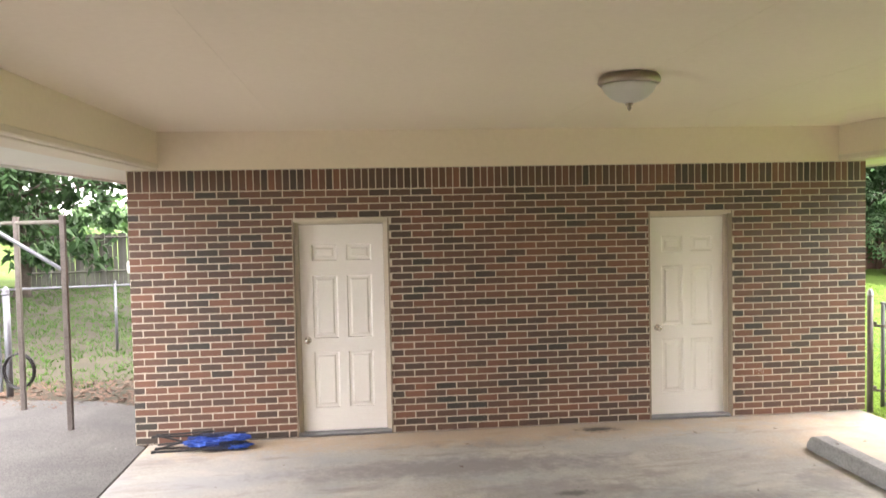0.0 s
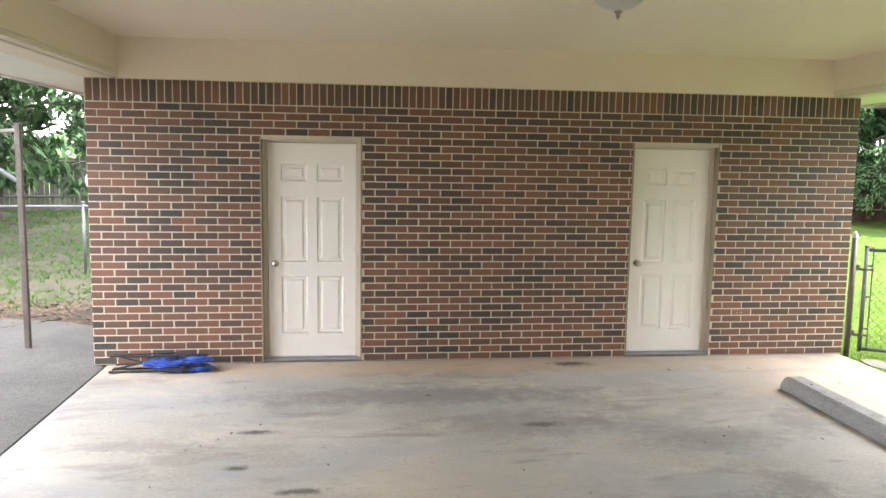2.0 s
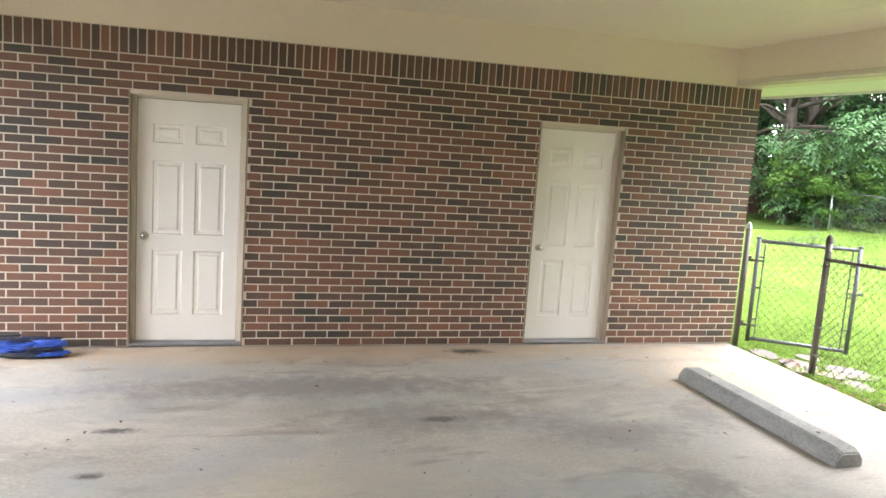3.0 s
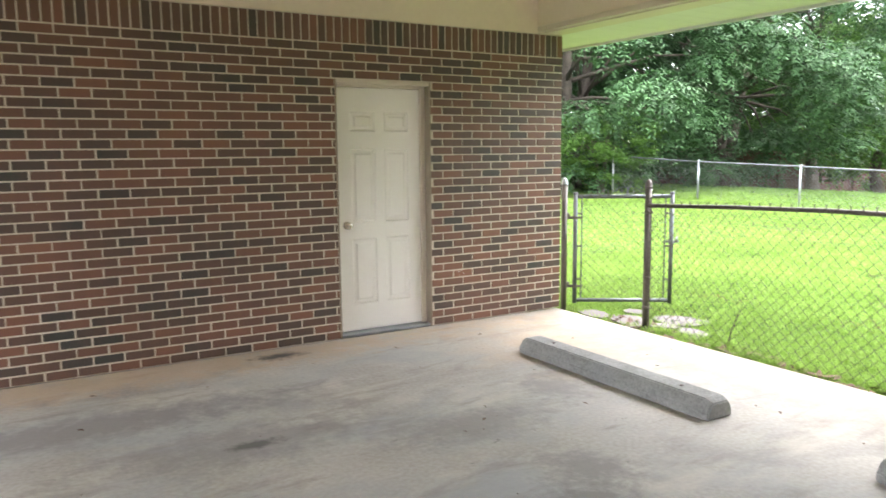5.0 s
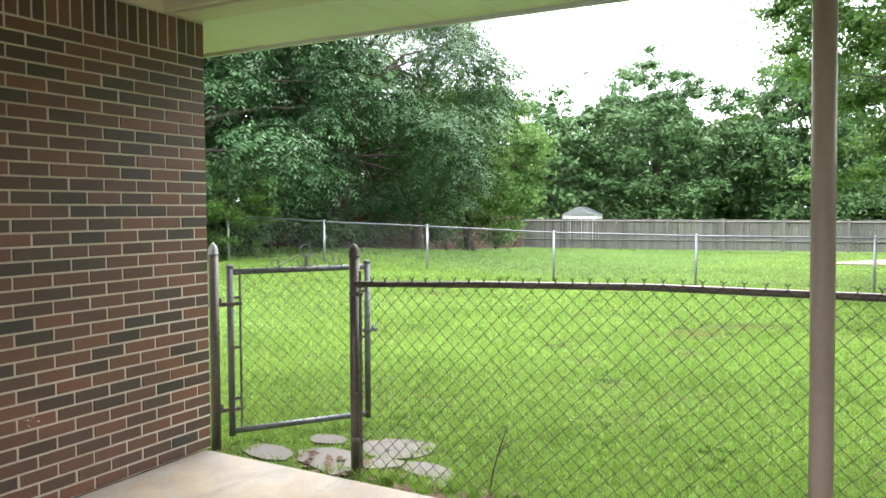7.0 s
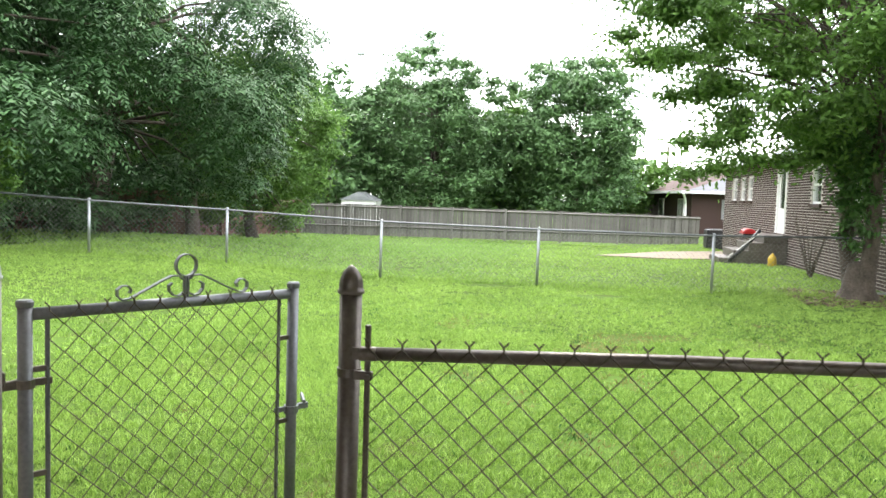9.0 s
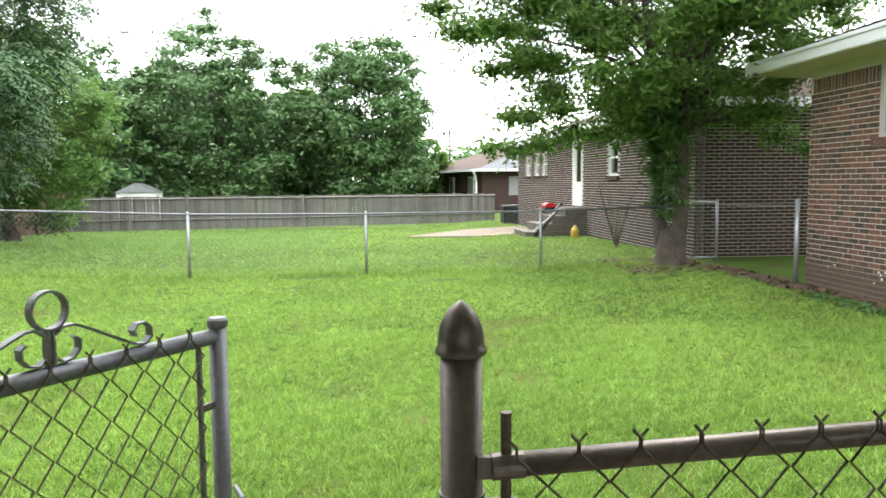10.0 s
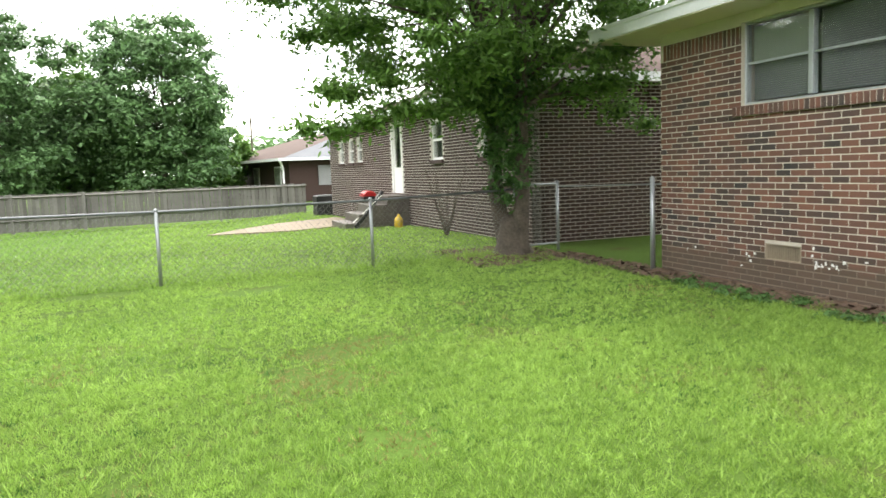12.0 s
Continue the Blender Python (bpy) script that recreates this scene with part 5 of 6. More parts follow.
gl.f += [(r_ * (gp + 1) + i, r_ * (gp + 1) + i + 1, (r_ + 1) * (gp + 1) + i + 1, (r_ + 1) * (gp + 1) + i) for r_ in range(3) for i in range(gp)] + [tuple(range(gp + 1)), tuple(range(4 * gp + 3, 3 * gp + 2, -1))]
part("lid", gl, REDPAINT, grill)
part("bowl", Build().soft_box((-0.26, -0.18, 0.08), (0.26, 0.18, 0.198), 0.03), BLACKMETAL, grill)
part("handle", Build().tube([(-0.1, 0.17, 0.27), (-0.1, 0.22, 0.28), (0.1, 0.22, 0.28), (0.1, 0.17, 0.27)], 0.01, 6), BLACKMETAL, grill)
for a in (0.5, 2.6, 4.7):
    part("leg", Build().tube([(0.15 * math.cos(a), 0.15 * math.sin(a), 0.2), (0.26 * math.cos(a), 0.26 * math.sin(a), 0.0)], 0.012, 6), BLACKMETAL, grill)
can = thing("yellow_canister", "yellow plastic canister beside the brick steps", "canister", (25.1, NY + 0.55, -0.15))
part("body", Build().lathe(((0.09, 0.0), (0.11, 0.03), (0.11, 0.24), (0.08, 0.31), (0.04, 0.34), (0.04, 0.38), (0.01, 0.39)), sides=14), YELLOW, can, smooth=True)
pipe = thing("drain_pipe", "black corrugated pipe leaning on the steps", "pipe", (25.85, NY + 0.9, -0.14))
part("tube", Build().tube([(0, 0.6, 0.05), (0.12, 0.15, 0.5), (0.15, -0.2, 0.95)], 0.055, 10), BLACKMETAL, pipe, smooth=True)
# thin whitish pole leaning by the steps, drawn as a four-sided tube
plank = thing("white_plank", "thin white pole leaning against the brick steps", "board", (25.7, NY + 1.1, -0.14))
part("board", Build().tube([(0.35, 0.6, 0.0), (0.2, -0.35, 0.85)], 0.012, 4), WHITEPLASTIC, plank)
ac = thing("air_conditioner", "dark grey air conditioning unit by the house end", "air conditioner", (36.6, NY + 0.1, -0.4))
part("case", Build().soft_box((-0.45, -0.45, 0), (0.45, 0.45, 0.85), 0.03), BLACKMETAL, ac)
part("grille", Build().lathe(((0.3, 0.85), (0.32, 0.87), (0.1, 0.88), (0.02, 0.88)), sides=16), BLACKMETAL, ac)
for a0 in np.arange(0.06, 0.8, 0.07):
    part("louvre", Build().box((-0.42, 0.45, float(a0)), (0.42, 0.462, float(a0) + 0.03)), BLACKMETAL, ac)

# far house behind the fence
fh = thing("far_house", "low brick house with brown roof behind the fence", "house", (60.0, 1.5, -0.4), 10)
part("wall", Build().box((-8, -12, 0), (8, 0, 2.7)), BRICK_RED, fh)
part("roof", Build().add([(-8.8, 0.8, 2.6), (8.8, 0.8, 2.6), (4.5, -6, 4.6), (-4.5, -6, 4.6), (-8.8, -12.8, 2.6), (8.8, -12.8, 2.6)], [(5, 4, 3, 2), (1, 5, 2), (4, 0, 3), (0, 4, 5, 1)]), SHINGLE_GREY, fh, "grey hip roof")
part("roof", Build().add([(-8.8, 0.8, 2.6), (8.8, 0.8, 2.6), (4.5, -6, 4.6), (-4.5, -6, 4.6)], [(0, 1, 2, 3)]), SHINGLE_RED, fh, "faded red roof slope")
for x, y in ((-8.85, 0.84), (-8.85, -2.4), (-8.85, -5.2)):
    part("downspout", Build().tube([(x, y, 2.55), (x + 0.5, y - 0.3, 2.2), (x + 0.78, y - 0.45, 1.9), (x + 0.78, y - 0.45, 0.0)], 0.07, 6), FASCIA, fh, "white downspout")
part("gutter", Build().box((-8.8, 0.78, 2.5), (8.8, 0.86, 2.66)).box((-8.86, -12.8, 2.5), (-8.78, 0.86, 2.66)), FASCIA, fh, "white gutter")
for x in (-6.5, -2, 3):
    w = part("window", Build().box((x, 0.0, 1.0), (x + 1.2, 0.06, 2.2)), WHITEPLASTIC, fh)
    part("pane", Build().box((x + 0.08, 0.06, 1.08), (x + 1.12, 0.065, 2.12)), GLASS, w)
for y in (-3, -8):
    part("window", Build().box((-8.06, y, 1.0), (-8.0, y + 1.2, 2.2)), BLIND, fh)
for x, y in ((-5, -4), (-2.5, -4.5), (-6, -6)):
    part("roof_vent", Build().lathe(((0.14, 2.9), (0.14, 4.35), (0.2, 4.4), (0.02, 4.5)), (x, y, 0), 10), BLACKMETAL, fh)
shed = thing("garden_shed", "small white metal shed behind the fence", "shed", (47.5, 19.5, -0.4), 5)
part("wall", Build().box((-1.0, -1.0, 0), (1.0, 1.0, 1.5)), WHITEPLASTIC, shed)
part("roof", Build().add([(-1.1, -1.1, 1.45), (1.1, -1.1, 1.45), (1.1, 1.1, 1.45), (-1.1, 1.1, 1.45), (-1.1, 0, 1.95), (1.1, 0, 1.95)], [(0, 1, 5, 4), (2, 3, 4, 5), (0, 4, 3), (1, 2, 5)]), GALV, shed, "pale metal gable roof")
fl = thing("floodlight_pole", "tall floodlight pole behind the trees", "light pole", (66, 25.5, 0))
part("pole", Build().tube([(0, 0, 0), (0, 0, 13.2)], 0.07, 8), GALV, fl)
part("lamp_head", Build().soft_box((-0.25, -0.32, 13.0), (0.25, 0.32, 13.5), 0.05), GALV, fl)
for x, y in ((110, -4), (125, 3)):
    up = thing("utility_pole", "distant wooden utility pole", "utility pole", (x, y, 0), group="distant poles")
    part("pole", Build().tube([(0, 0, 0), (0, 0, 9)], 0.15, 8), BARK, up)
    part("crossarm", Build().box((-0.06, -1.1, 8.2), (0.06, 1.1, 8.35)), BARK, up)


# ---- trees ----
def on_clumps(r, centres, radii, count, flat, loose):
    """Points in clumps (loose: thinning outwards, else in their outer shells), with their outward directions."""
    w = radii ** 2
    pick = r.choice(len(centres), count, p=w / w.sum())
    d = r.normal(size=(count, 3))
    d /= np.linalg.norm(d, axis=1)[:, None]
    d[:, 2] = np.where(r.uniform(size=count) < 0.6, np.abs(d[:, 2]), d[:, 2])
    shell = np.abs(r.normal(0, 0.6, count)) if loose else r.uniform(0.12, 1.0, count) ** 0.45 * r.choice([1.0, 1.0, 1.0, 1.15, 1.3], count)
    rad = radii[pick] * shell
    return centres[pick] + d * rad[:, None] * np.array([1, 1, flat]), d


def foliage(r, centres, radii, count, size, droop=0.3, flat=0.75):
    """Leaf quads scattered in clumps."""
    c, d = on_clumps(r, centres, radii, count, flat, True)
    n = d * 0.5 + r.normal(size=(count, 3)) * 0.45 + np.array([0, 0, 0.6])
    n /= np.linalg.norm(n, axis=1)[:, None]
    u = np.cross(n, r.normal(size=(count, 3)))
    u /= np.linalg.norm(u, axis=1)[:, None]
    u[:, 2] -= droop
    u /= np.linalg.norm(u, axis=1)[:, None]
    v = np.cross(n, u)
    s = (size * r.uniform(0.6, 1.35, count))[:, None]
    u, v = u * s, v * s * 0.45
    return np.stack([c - u, c - v * 0.9 - u * 0.1, c + u, c + v * 0.9 - u * 0.1], 1).reshape(-1, 3)


def fronds(r, centres, radii, count, size, droop=0.6, flat=0.55, pairs=4):
    """Drooping feathered leaves: leaflets in pairs along a bent stalk."""
    base, d = on_clumps(r, centres, radii, count // (pairs * 2), flat, False)
    k = len(base)
    way = d * np.array([1, 1, 0.25]) + r.normal(size=(k, 3)) * 0.35
    way /= np.linalg.norm(way, axis=1)[:, None]
    long = size * r.uniform(2.6, 4.2, k)[:, None]
    side = np.cross(way, np.array([0, 0, 1.0]))
    side /= np.linalg.norm(side, axis=1)[:, None] + 1e-6
    quads = []
    for j in range(pairs):
        t = (j + 0.6) / pairs
        at = base + way * long * t
        at[:, 2] -= droop * long[:, 0] * t * t
        along = way.copy()
        along[:, 2] -= 2 * droop * t
        along /= np.linalg.norm(along, axis=1)[:, None]
        for hand in (-1, 1):
            u = side * hand * 0.9 + along * 0.55 + r.normal(size=(k, 3)) * 0.15
            u[:, 2] -= 0.3
            u *= size * (1.25 - 0.5 * abs(t - 0.4))
            v = along * size * 0.3
            quads.append(np.stack([at, at + u * 0.5 - v, at + u, at + u * 0.5 + v], 1))
    return np.concatenate(quads, 0).reshape(-1, 3)


def tree(name, label, at, height, spread, trunk_r, leaf, count, size, low=0.25, seed=1, clumps=70, clump_r=0.16, lean=(0, 0), stems=1, droop=0.3, bare=0.6, squash=1.0, fork=0.3, flat=0.6, feathered=False, extra=(), hollow=0.3):
    """Tapered trunk with limbs, and a crown of leaf clumps at the limb ends."""
    r = np.random.RandomState(seed)
    z0 = float(ground_z(at[0], at[1])) - 0.05
    t = thing(name, label, "tree", (at[0], at[1], z0))
    tb = Build()
    cz = height * (low + (1 - low) * 0.5)
    rz = height * (1 - low) * 0.5
    cs, rs_ = [], []
    golden = 2.39996
    for i in range(clumps):
        k = (i + 0.5) / clumps
        zz = 1 - 2 * k
        rr = math.sqrt(max(0, 1 - zz * zz))
        f = r.uniform(hollow, 1.0) ** 0.6 * r.choice([1.0, 1.0, 1.0, 1.13])
        a = golden * i + r.uniform(-0.5, 0.5)
        cs.append((lean[0] + spread * squash * rr * f * math.cos(a), lean[1] + spread * rr * f * math.sin(a), max(0.25, cz + rz * zz * f)))
        rs_.append(height * clump_r * r.uniform(0.5, 1.1))
    for x, y, z, rad in extra:
        cs.append((x, y, z))
        rs_.append(rad)
    clumps = len(cs)
    cs, rs_ = np.array(cs), np.array(rs_)
    for s in range(stems):
        a = 2 * math.pi * s / max(1, stems) + 0.4
        off = Vector((math.cos(a), math.sin(a), 0)) * (trunk_r * 1.2 if stems > 1 else 0)
        top = Vector((lean[0] * 0.7, lean[1] * 0.7, height * 0.8)) + off * 5
        mid = Vector((lean[0] * 0.2, lean[1] * 0.2, height * fork)) + off * 2
        wob = Vector((r.uniform(-1, 1), r.uniform(-1, 1), 0)) * trunk_r * 0.7
        tb.tube([off * 1.1, off + Vector((0, 0, height * 0.03)), off + (mid - off) * 0.45 + wob, mid, mid + (top - mid) * 0.5 - wob, top],
                [trunk_r * 1.6, trunk_r * 1.15, trunk_r * 0.95, trunk_r * 0.8, trunk_r * 0.45, trunk_r * 0.12], 10)
        for i in range(s, clumps, stems):
            if r.uniform() < bare:
                e = Vector(cs[i])
                h = r.uniform(0.0, 0.75)
                b0 = mid + (top - mid) * h
                b0 = b0 if b0.z < e.z + 1.0 else mid
                q = b0 + (e - b0) * 0.5 + Vector((0, 0, height * 0.04))
                ra = trunk_r * r.uniform(0.18, 0.34)
                tb.tube([b0, b0 + (q - b0) * 0.5 + Vector((r.uniform(-.1, .1), r.uniform(-.1, .1), 0.05)), q, e], [ra, ra * 0.8, ra * 0.5, ra * 0.12], 6)
    part("trunk", tb, BARK, t, "grey-brown bark trunk and limbs", True)
    me = raw_mesh("crown", (fronds if feathered else foliage)(r, cs, rs_, count, size, droop, flat), 4)
    part("crown", me, leaf, t, "leafy crown", kind="stuff")
    return t


LOW_BOUGHS = ((-0.6, 2.4, 2.1, 0.5), (-0.7, 2.9, 1.98, 0.45), (-0.7, 3.3, 2.02, 0.36), (-0.6, 1.9, 2.25, 0.5), (-0.5, 1.3, 2.2, 0.5), (-0.5, 0.8, 2.35, 0.5), (-0.4, -1.0, 2.5, 0.5), (-0.6, -1.6, 2.2, 0.45), (-0.6, -2.1, 2.0, 0.36), (-0.3, 0.3, 2.2, 0.5), (-0.2, -0.4, 2.5, 0.5), (-0.9, 2.2, 2.6, 0.5), (-0.9, 1.2, 2.7, 0.5), (-0.8, 3.0, 2.5, 0.4))
main = tree("tree", "leafy shade tree with ivy-wrapped trunk by the fence", (17.55, 1.9), 7.6, 3.7, 0.125, LEAF_MID, 205000, 0.056, 0.31, 3, 240, 0.095, (-0.3, 0.4), 2, 0.3, 0.4, 1.0, 0.3, 0.6, extra=LOW_BOUGHS)
part("root_flare", Build().lathe(((0.4, 0.0), (0.33, 0.07), (0.26, 0.2), (0.22, 0.42), (0.17, 0.6), (0.06, 0.66)), (0.0, 0.0, 0.02), 14), BARK, main, "wide bark-covered trunk foot", True)
r = np.random.RandomState(4)
ic = np.array([(0.26 * math.cos(i * 2.4) - 0.012 * i, 0.24 * math.sin(i * 2.4) + 0.012 * i, 0.85 + i * 0.07) for i in range(34)])
part("ivy", raw_mesh("ivy", foliage(r, ic, np.linspace(0.16, 0.36, 34), 9000, 0.055, 0.5, 1.0), 4), IVY, main, "bright ivy leaves on the trunk", kind="stuff")

WOODS = "tree in the dark wood edge behind the lawn"
tree("tree", "large dark green mimosa tree hanging over the fence", (16.3, 20.2), 8.8, 4.5, 0.22, LEAF_DARK, 92000, 0.108, 0.0, 11, 70, 0.12, (0, -0.8), 2, 0.6, 0.6, 1.0, 0.3, 0.6, True, hollow=0.6)
tree("tree", "large dark green mimosa tree with drooping boughs", (21.5, 18.6), 9.4, 4.6, 0.25, LEAF_DARK, 104000, 0.108, 0.0, 12, 74, 0.115, (0.2, -0.5), 2, 0.6, 0.6, 1.0, 0.3, 0.6, True, hollow=0.6)
tree("tree", "tall green tree with bright outer boughs", (25.8, 18.4), 8.8, 3.2, 0.2, LEAF_LIME, 70000, 0.085, 0.12, 13, 70, 0.12, (0, 0), 1, 0.6, 0.5, 1.0, 0.3, 0.55, True, hollow=0.5)
tree("tree", WOODS, (29.0, 17.9), 6.6, 3.0, 0.2, LEAF_MID, 60000, 0.085, 0.04, 14, 80, 0.12, (0, 0), 1, 0.5, 0.5, hollow=0.5)
tree("tree", WOODS, (11.5, 23.5), 9.0, 4.6, 0.25, LEAF_DARK, 20000, 0.2, 0.05, 15, 160, 0.1, (0, 0), 1, 0.7)
tree("tree", WOODS, (19.0, 25.0), 10.0, 5.2, 0.3, LEAF_DARK, 20000, 0.21, 0.04, 16, 160, 0.1, (0, 0), 1, 0.7)
tree("tree", WOODS, (26.0, 24.5), 9.5, 5.2, 0.3, LEAF_DARK, 20000, 0.21, 0.04, 17, 160, 0.1, (0, 0), 1, 0.7)
tree("tree", WOODS, (33.5, 24.0), 8.0, 4.6, 0.3, LEAF_DARK, 20000, 0.2, 0.04, 18, 160, 0.1, (0, 0), 1, 0.6)
tree("tree", "low green shrub tree under the mimosa boughs", (15.2, 17.6), 2.3, 1.5, 0.05, LEAF_MID, 22000, 0.045, 0.05, 19, 60, 0.16, (0, 0), 3, 0.4)

FARL = "broad green tree behind the grey wooden fence"
for i, (x, y, h, sp, lf) in enumerate(((53, 16.4, 11.8, 5.2, LEAF_FAR), (54, 7.1, 11.6, 4.0, LEAF_FAR), (58, 11.6, 9.6, 2.8, LEAF_LIME), (51, 23.0, 10.0, 4.6, LEAF_FAR), (46, 27.0, 9.0, 4.6, LEAF_MID), (62, 20.0, 11.5, 4.6, LEAF_FAR), (70, 26, 11.0, 6.0, LEAF_FAR), (60, 4.2, 6.0, 2.6, LEAF_MID), (80, -8.0, 6.0, 5.0, LEAF_FAR), (57, 12.5, 8.0, 4.0, LEAF_FAR))):
    tree("tree", FARL, (x, y), h, sp, 0.14, lf, 66000 if i < 2 else 18000, 0.155 if i < 2 else 0.23, 0.0, 30 + i, 260, 0.105, (0, 0), 2 if i < 2 else 1, 0.2, 0.25, hollow=0.2)
# The last three are added so that their crowns shade the west garden.
for i, (x, y, h, sp) in enumerate(((-11.0, 18.5, 8.5, 5.6), (-9.5, 24, 7.5, 4.5), (-4.0, 31.5, 8.5, 5.0), (-15, 29, 9, 5.5), (2.5, 33, 9, 5.0), (-9.8, 14.6, 8.0, 5.2), (-4.2, 17.5, 9.0, 5.2), (-11.5, 22.0, 9.0, 5.6))):
    tree("tree", "dark green tree behind the west garden", (x, y), h, sp, 0.2, LEAF_DARK, 26000 if i in (5, 6) else 14000, 0.13 if i in (5, 6) else 0.16, 0.36 if i in (0, 5, 6) else 0.1, 50 + i, 90, 0.115, (0, 0), 1, 0.7, 0.6, feathered=i in (5, 6), hollow=0.5)
# woods that close the horizon
r = np.random.RandomState(77)
hc, hr = [], []
for k in range(170):
    a = k / 170 * 6.283
    d = r.uniform(95, 150)
    for j in range(3):
        hc.append((10 + d * math.cos(a) + r.uniform(-4, 4), 5 + d * math.sin(a) + r.uniform(-4, 4), r.uniform(0, 5.5)))
        hr.append(r.uniform(3, 5.5))
me = raw_mesh("far_woods", foliage(r, np.array(hc), np.array(hr), 36000, 1.15, 0.1), 4)
me.materials.append(LEAF_FAR)
tagged(new("far_woods", me), "distant green woods round the gardens", "woods", kind="stuff")

# weeds and old paint flecks along the house foot
r = np.random.RandomState(31)
wc = np.stack([r.uniform(8.5, 13.8, 60), r.uniform(1.3, 1.75, 60), np.full(60, 0.0)], 1)
me = raw_mesh("weeds", foliage(r, wc, np.full(60, 0.13), 6000, 0.025, 0.1, 0.35), 4)
me.materials.append(IVY)
tagged(new("weeds", me), "low green weeds along the house foot", "weeds", kind="stuff")
FLECK_X = (14.3, 13.35, 12.35, 12.1, 11.75, 11.45)
fl_v = []
for _ in range(30):
    cx, cz = r.choice(FLECK_X) + r.normal(0, 0.07), 0.30 + r.normal(0, 0.05)
    if VENT[0] - 0.03 < cx < VENT[1] + 0.03:
        continue
    a, c = r.uniform(0.006, 0.022), r.uniform(0.006, 0.024)
    fl_v += [(cx - a, HY + 0.0035, cz - c * 0.6), (cx + a * 0.8, HY + 0.0035, cz - c), (cx + a, HY + 0.0035, cz + c * 0.7), (cx - a * 0.7, HY + 0.0035, cz + c)]
me = raw_mesh("paint_flecks", np.array(fl_v), 4)
me.materials.append(WHITEPLASTIC)
tagged(new("paint_flecks", me), "flaking white paint spots on the house bricks", "paint", kind="stuff")

# bare shrub and sprig
sh = thing("bare_shrub", "thin bare-stemmed shrub against the neighbour's wall", "shrub", (21.4, 1.6, -0.1))
rr = random.Random(5)
for i in range(9):
    a = i * 0.7
    part("stem", Build().tube([(0, 0, 0), (0.12 * math.cos(a), 0.12 * math.sin(a), 0.4), (0.4 * math.cos(a) + rr.uniform(-.1, .1), 0.3 * math.sin(a), 0.8 + rr.uniform(0, 0.4)), (0.6 * math.cos(a), 0.4 * math.sin(a), 1.1 + rr.uniform(0, 0.4))], [0.018, 0.013, 0.008, 0.003], 5), BARK, sh)

tw = thing("twig", "thin dark weed stalk standing at the slab's edge", "weed", (5.92, 6.16, -0.03))
part("stalk", Build().tube([(0, 0, 0), (0.01, -0.02, 0.12), (0.03, -0.05, 0.24), (0.06, -0.08, 0.36)], [0.006, 0.005, 0.004, 0.002], 5), BARK, tw)
part("shoot", Build().tube([(0.02, -0.035, 0.18), (0.01, -0.08, 0.26), (0.0, -0.14, 0.3)], [0.004, 0.003, 0.0015], 5), BARK, tw)

# ---- grass ----
def patchy(x, y, seed, scale=0.55):
    """A smooth blotchy field, about 0 to 1."""
    r = np.random.RandomState(seed)
    v = np.zeros(len(x))
    for k in range(9):
        a, f = r.uniform(0, 6.28), r.uniform(1.2, 5.5) * scale
        v += np.sin((x * math.cos(a) + y * math.sin(a)) * f * 2.2 + r.uniform(0, 6.28))
    return 0.5 + v / 7.0


WORN = ((10.3, 6.0, 0.5, 0.35), (11.8, 6.3, 0.6, 0.3), (10.1, 7.3, 0.45, 0.3), (9.5, 6.8, 0.35, 0.25), (12.6, 7.8, 0.5, 0.3), (8.6, 6.3, 0.4, 0.3))


def worn(x, y):
    """How trodden the lawn is, 0 to 1."""
    v = np.zeros(len(x))
    for cx, cy, ra, rb in WORN:
        v = np.maximum(v, 1 - np.hypot((x - cx) / ra, (y - cy) / rb) * 0.8)
    return np.clip(v * 1.5 - 0.75 * np.clip(patchy(x, y, 9, 4.0), 0, 1), 0, 1)


def grass(name, label, n, xs, ys, seed, length, width, keep=None, material=None, per=5):
    """Tufts of `per` blades that lean outwards."""
    r = np.random.RandomState(seed)
    x, y = r.uniform(*xs, n // per), r.uniform(*ys, n // per)
    if keep is not None:
        k = keep(x, y, r)
        x, y = x[k], y[k]
    tall = r.uniform(0.6, 1.25, len(x))
    x, y, tall = np.repeat(x, per), np.repeat(y, per), np.repeat(tall, per)
    n = len(x)
    ox, oy = r.normal(0, 1, n), r.normal(0, 1, n)
    x, y = x + ox * width * 2.2, y + oy * width * 2.2
    z = ground_z(x, y) - 0.004
    h, a = r.uniform(0.6, 1.15, n) * length * tall, r.uniform(0, 6.28, n)
    h *= 0.45 + 1.0 * np.clip(patchy(x, y, 21, 7.0), 0.1, 1.0)
    wd = r.uniform(0.7, 1.3, n) * width
    base = np.stack([x, y, z], 1)
    side = np.stack([np.cos(a), np.sin(a), np.zeros(n)], 1) * wd[:, None]
    lean = np.stack([(ox * 0.45 + r.normal(0, 0.35, n)) * h, (oy * 0.45 + r.normal(0, 0.35, n)) * h, h], 1)
    me = raw_mesh(name, np.stack([base - side, base + side, base + lean], 1).reshape(-1, 3), 3)
    me.materials.append(material or GRASS)
    return tagged(new(name, me), label, "grass", kind="stuff")


def near_gate(x, y, r):
    stone = np.zeros(len(x), bool)
    for sx, sy, ra, rb in STONES:
        stone |= np.hypot(x - sx, y - sy) < (ra + rb) * 0.42
    return (~stone) & (worn(x, y) < r.uniform(0.0, 0.7, len(x))) & (patchy(x, y, 3) < 0.78 + r.uniform(0, 0.45, len(x))) & (x > 5.7 + r.uniform(-0.03, 0.1, len(x))) & (y > 1.45 + r.uniform(-0.1, 0.25, len(x)))


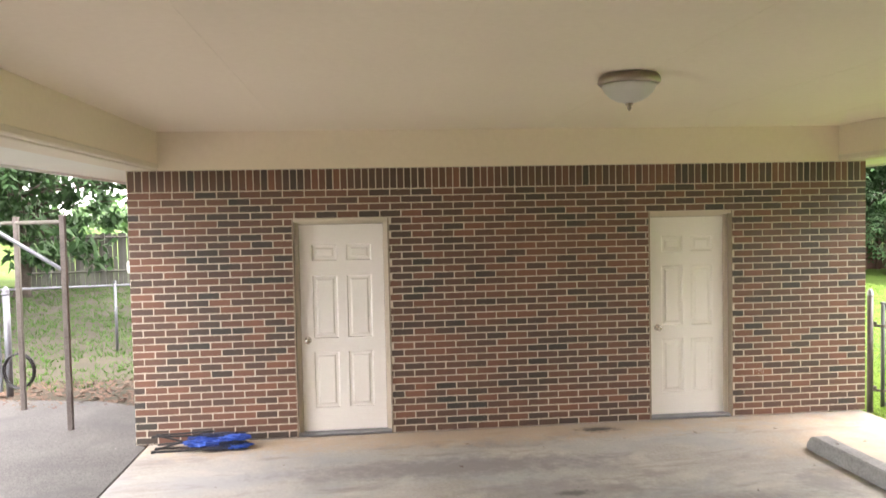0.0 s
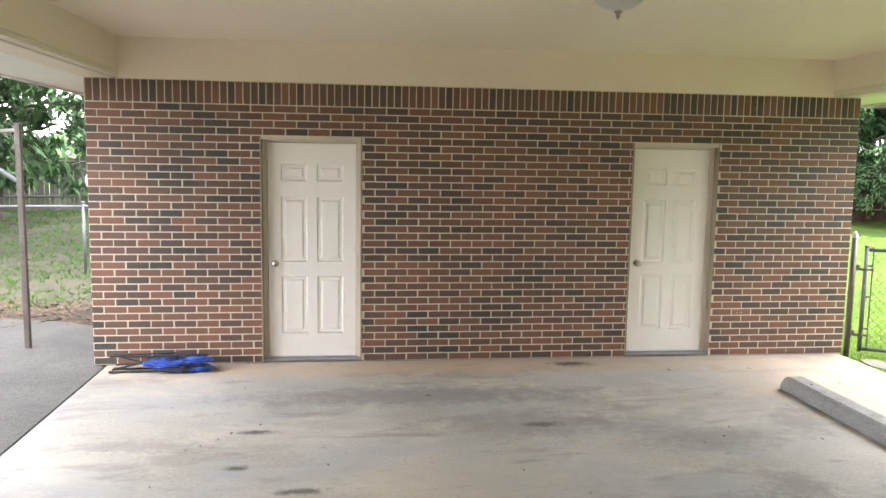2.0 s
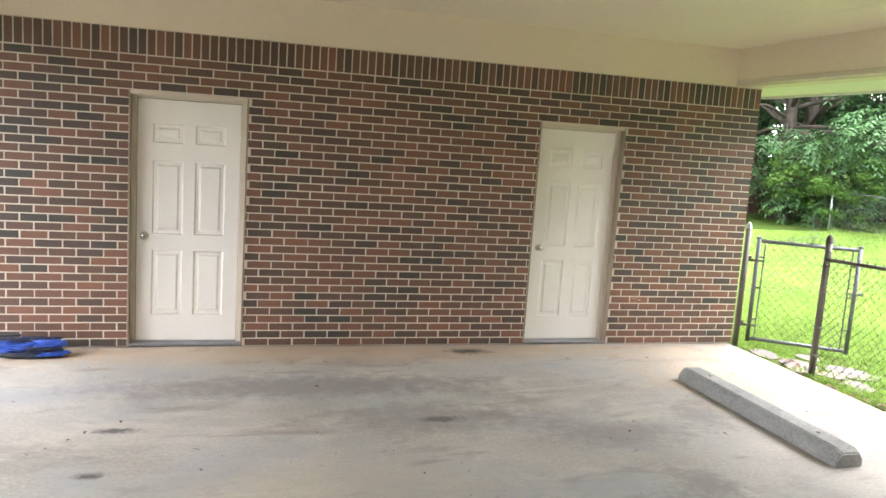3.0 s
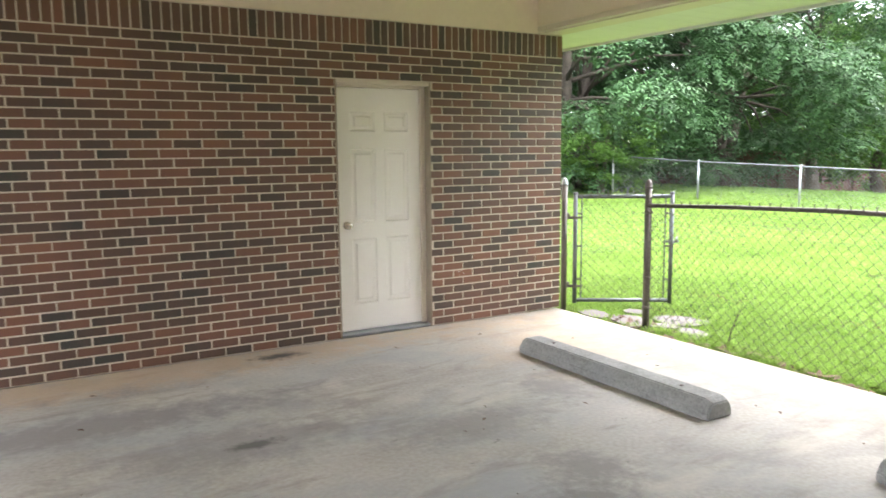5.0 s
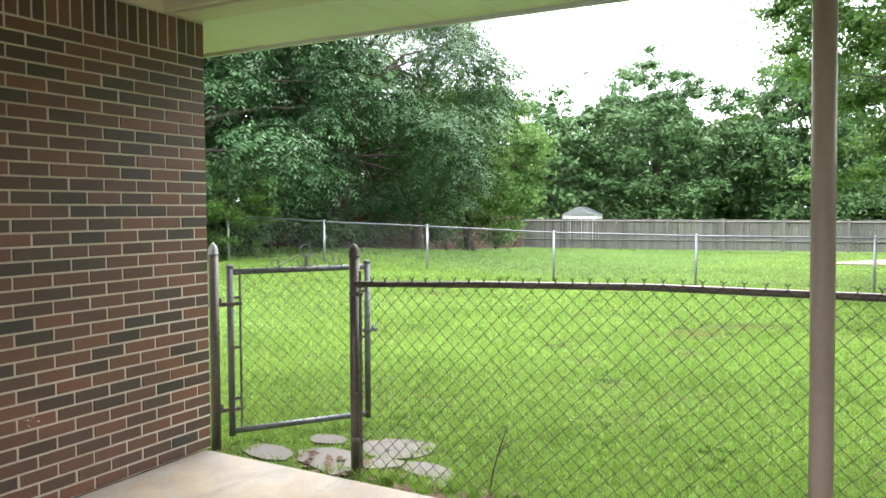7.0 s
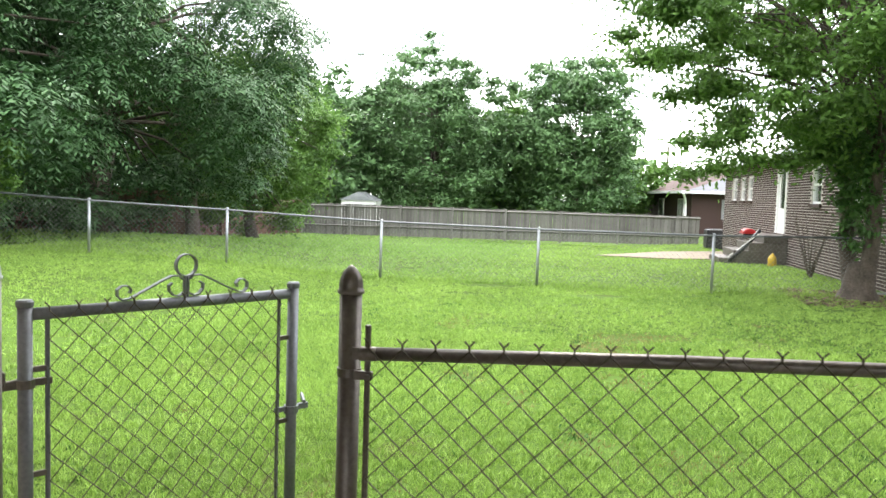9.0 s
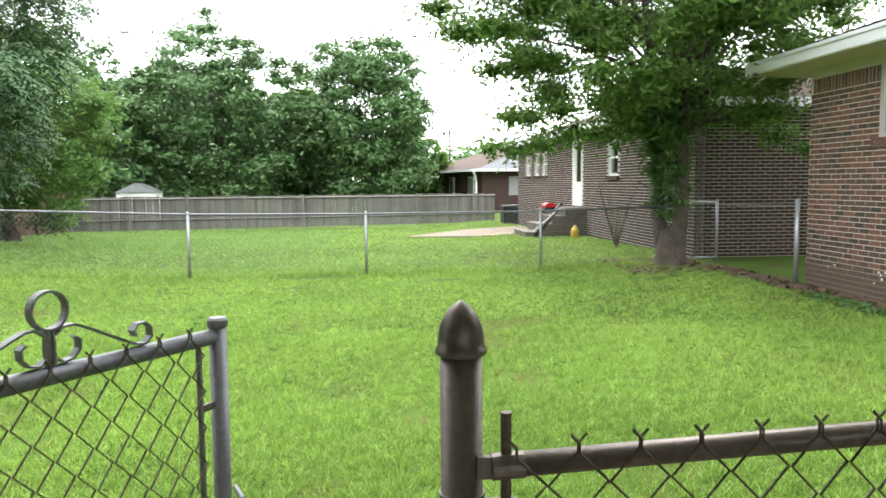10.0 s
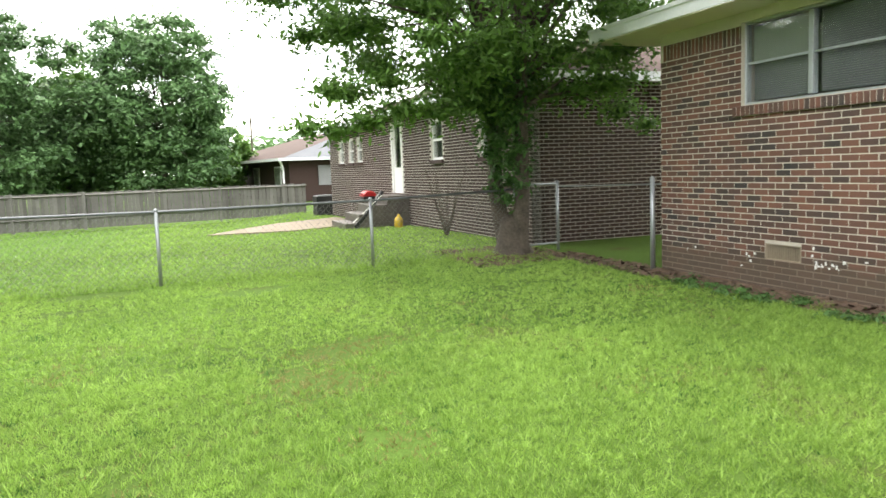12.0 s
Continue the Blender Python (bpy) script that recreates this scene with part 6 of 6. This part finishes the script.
grass("grass", "short mown bright green lawn grass", 450000, (5.6, 12.2), (1.2, 10.5), 1, 0.048, 0.003, near_gate)
grass("grass", "short mown green lawn grass", 230000, (12.2, 18.0), (1.5, 16.5), 2, 0.042, 0.0045, lambda x, y, r: patchy(x, y, 3) < 0.8 + r.uniform(0, 0.45, len(x)))
grass("grass", "short mown green lawn grass", 60000, (5.7, 12.2), (10.5, 18.5), 3, 0.045, 0.006, lambda x, y, r: x > 5.8)
def next_lawn(x, y):
    return (x > 17.45 - (y - 3) * 0.12) & ~((x > 27.2) & (x < 33.6) & (y > 1.3) & (y < 6.2 - np.abs(x - 29.4) * np.where(x < 29.4, 1.0, 0.33)))


grass("grass", "longer pale green grass of the next lawn", 90000, (16.5, 40.0), (6.0, 20.5), 4, 0.075, 0.011, lambda x, y, r: next_lawn(x, y) & (y > 8.5 + r.normal(0, 1.0, len(x))), PALEGRASS)
grass("grass", "bright mown grass of the next lawn", 110000, (16.9, 40.0), (1.2, 11.0), 14, 0.055, 0.009, lambda x, y, r: next_lawn(x, y) & (y < 8.5 + r.normal(0, 1.0, len(x))))


def along_far(x, y, r):
    fx = np.interp(y, [1.7, 4.25, 7.16, 9.87, 12.5, 14.67, 16.7], [17.6, 17.33, 17.05, 16.77, 16.25, 15.54, 14.75])
    return np.abs(x - fx) < np.abs(r.normal(0, 0.07, len(x)))


grass("grass", "uncut tufts along the far fence", 120000, (14.6, 17.8), (1.7, 16.7), 6, 0.13, 0.006, along_far)
grass("grass", "uncut tufts along the slab-side fence", 40000, (5.66, 6.1), (1.3, 6.9), 7, 0.06, 0.003, lambda x, y, r: np.abs(x - 5.84) < np.abs(r.normal(0, 0.07, len(x))))
grass("grass", "patchy grass of the west garden", 90000, (-14, 3), (10.6, 28), 5, 0.08, 0.011, lambda x, y, r: patchy(x, y, 8) < 0.72 + r.uniform(0, 0.4, len(x)), WESTGRASS)
dirt = Build().prism([(-14, 10.3), (-1.7, 9.2), (3.0, 11.3), (3.0, 26), (-14, 27)], -0.06, -0.02)
structure("ground_west", dirt, DIRT, "bare shaded earth of the west garden", "ground")
grass("dry_grass", "dry tan blades in the thin patches of the lawn", 110000, (6.2, 14.0), (1.9, 9.0), 12, 0.03, 0.003, lambda x, y, r: (patchy(x, y, 3) > 0.74 + r.uniform(0, 0.4, len(x))) | (worn(x, y) > r.uniform(0.05, 0.9, len(x))), DRYGRASS)
grass("clover", "dark clover clumps in the lawn", 90000, (6.2, 14.5), (1.8, 9.5), 9, 0.026, 0.006, lambda x, y, r: patchy(x, y, 5, 1.1) > 0.72 + r.uniform(0, 0.45, len(x)), CLOVER)

# ---- wall bricks ----
lay_bricks(wall_north, BRICK, rot180, WX1 - WX0, 35, holes, (0.0, 1.15), rng_seed=3)
lay_bricks(wall_house, BRICK_HOUSE, house_m, HX1 - HU0, 39, HH, (7.4, 8.25), rng_seed=4)
lay_bricks(wall_south, BRICK, cm, 5.79 - HX0 - 0.2, 40, [(DX0 - HX0 - 0.2, DX1 - HX0 - 0.2, 0.55, 2.62)], None, rng_seed=5, deep=0.032)
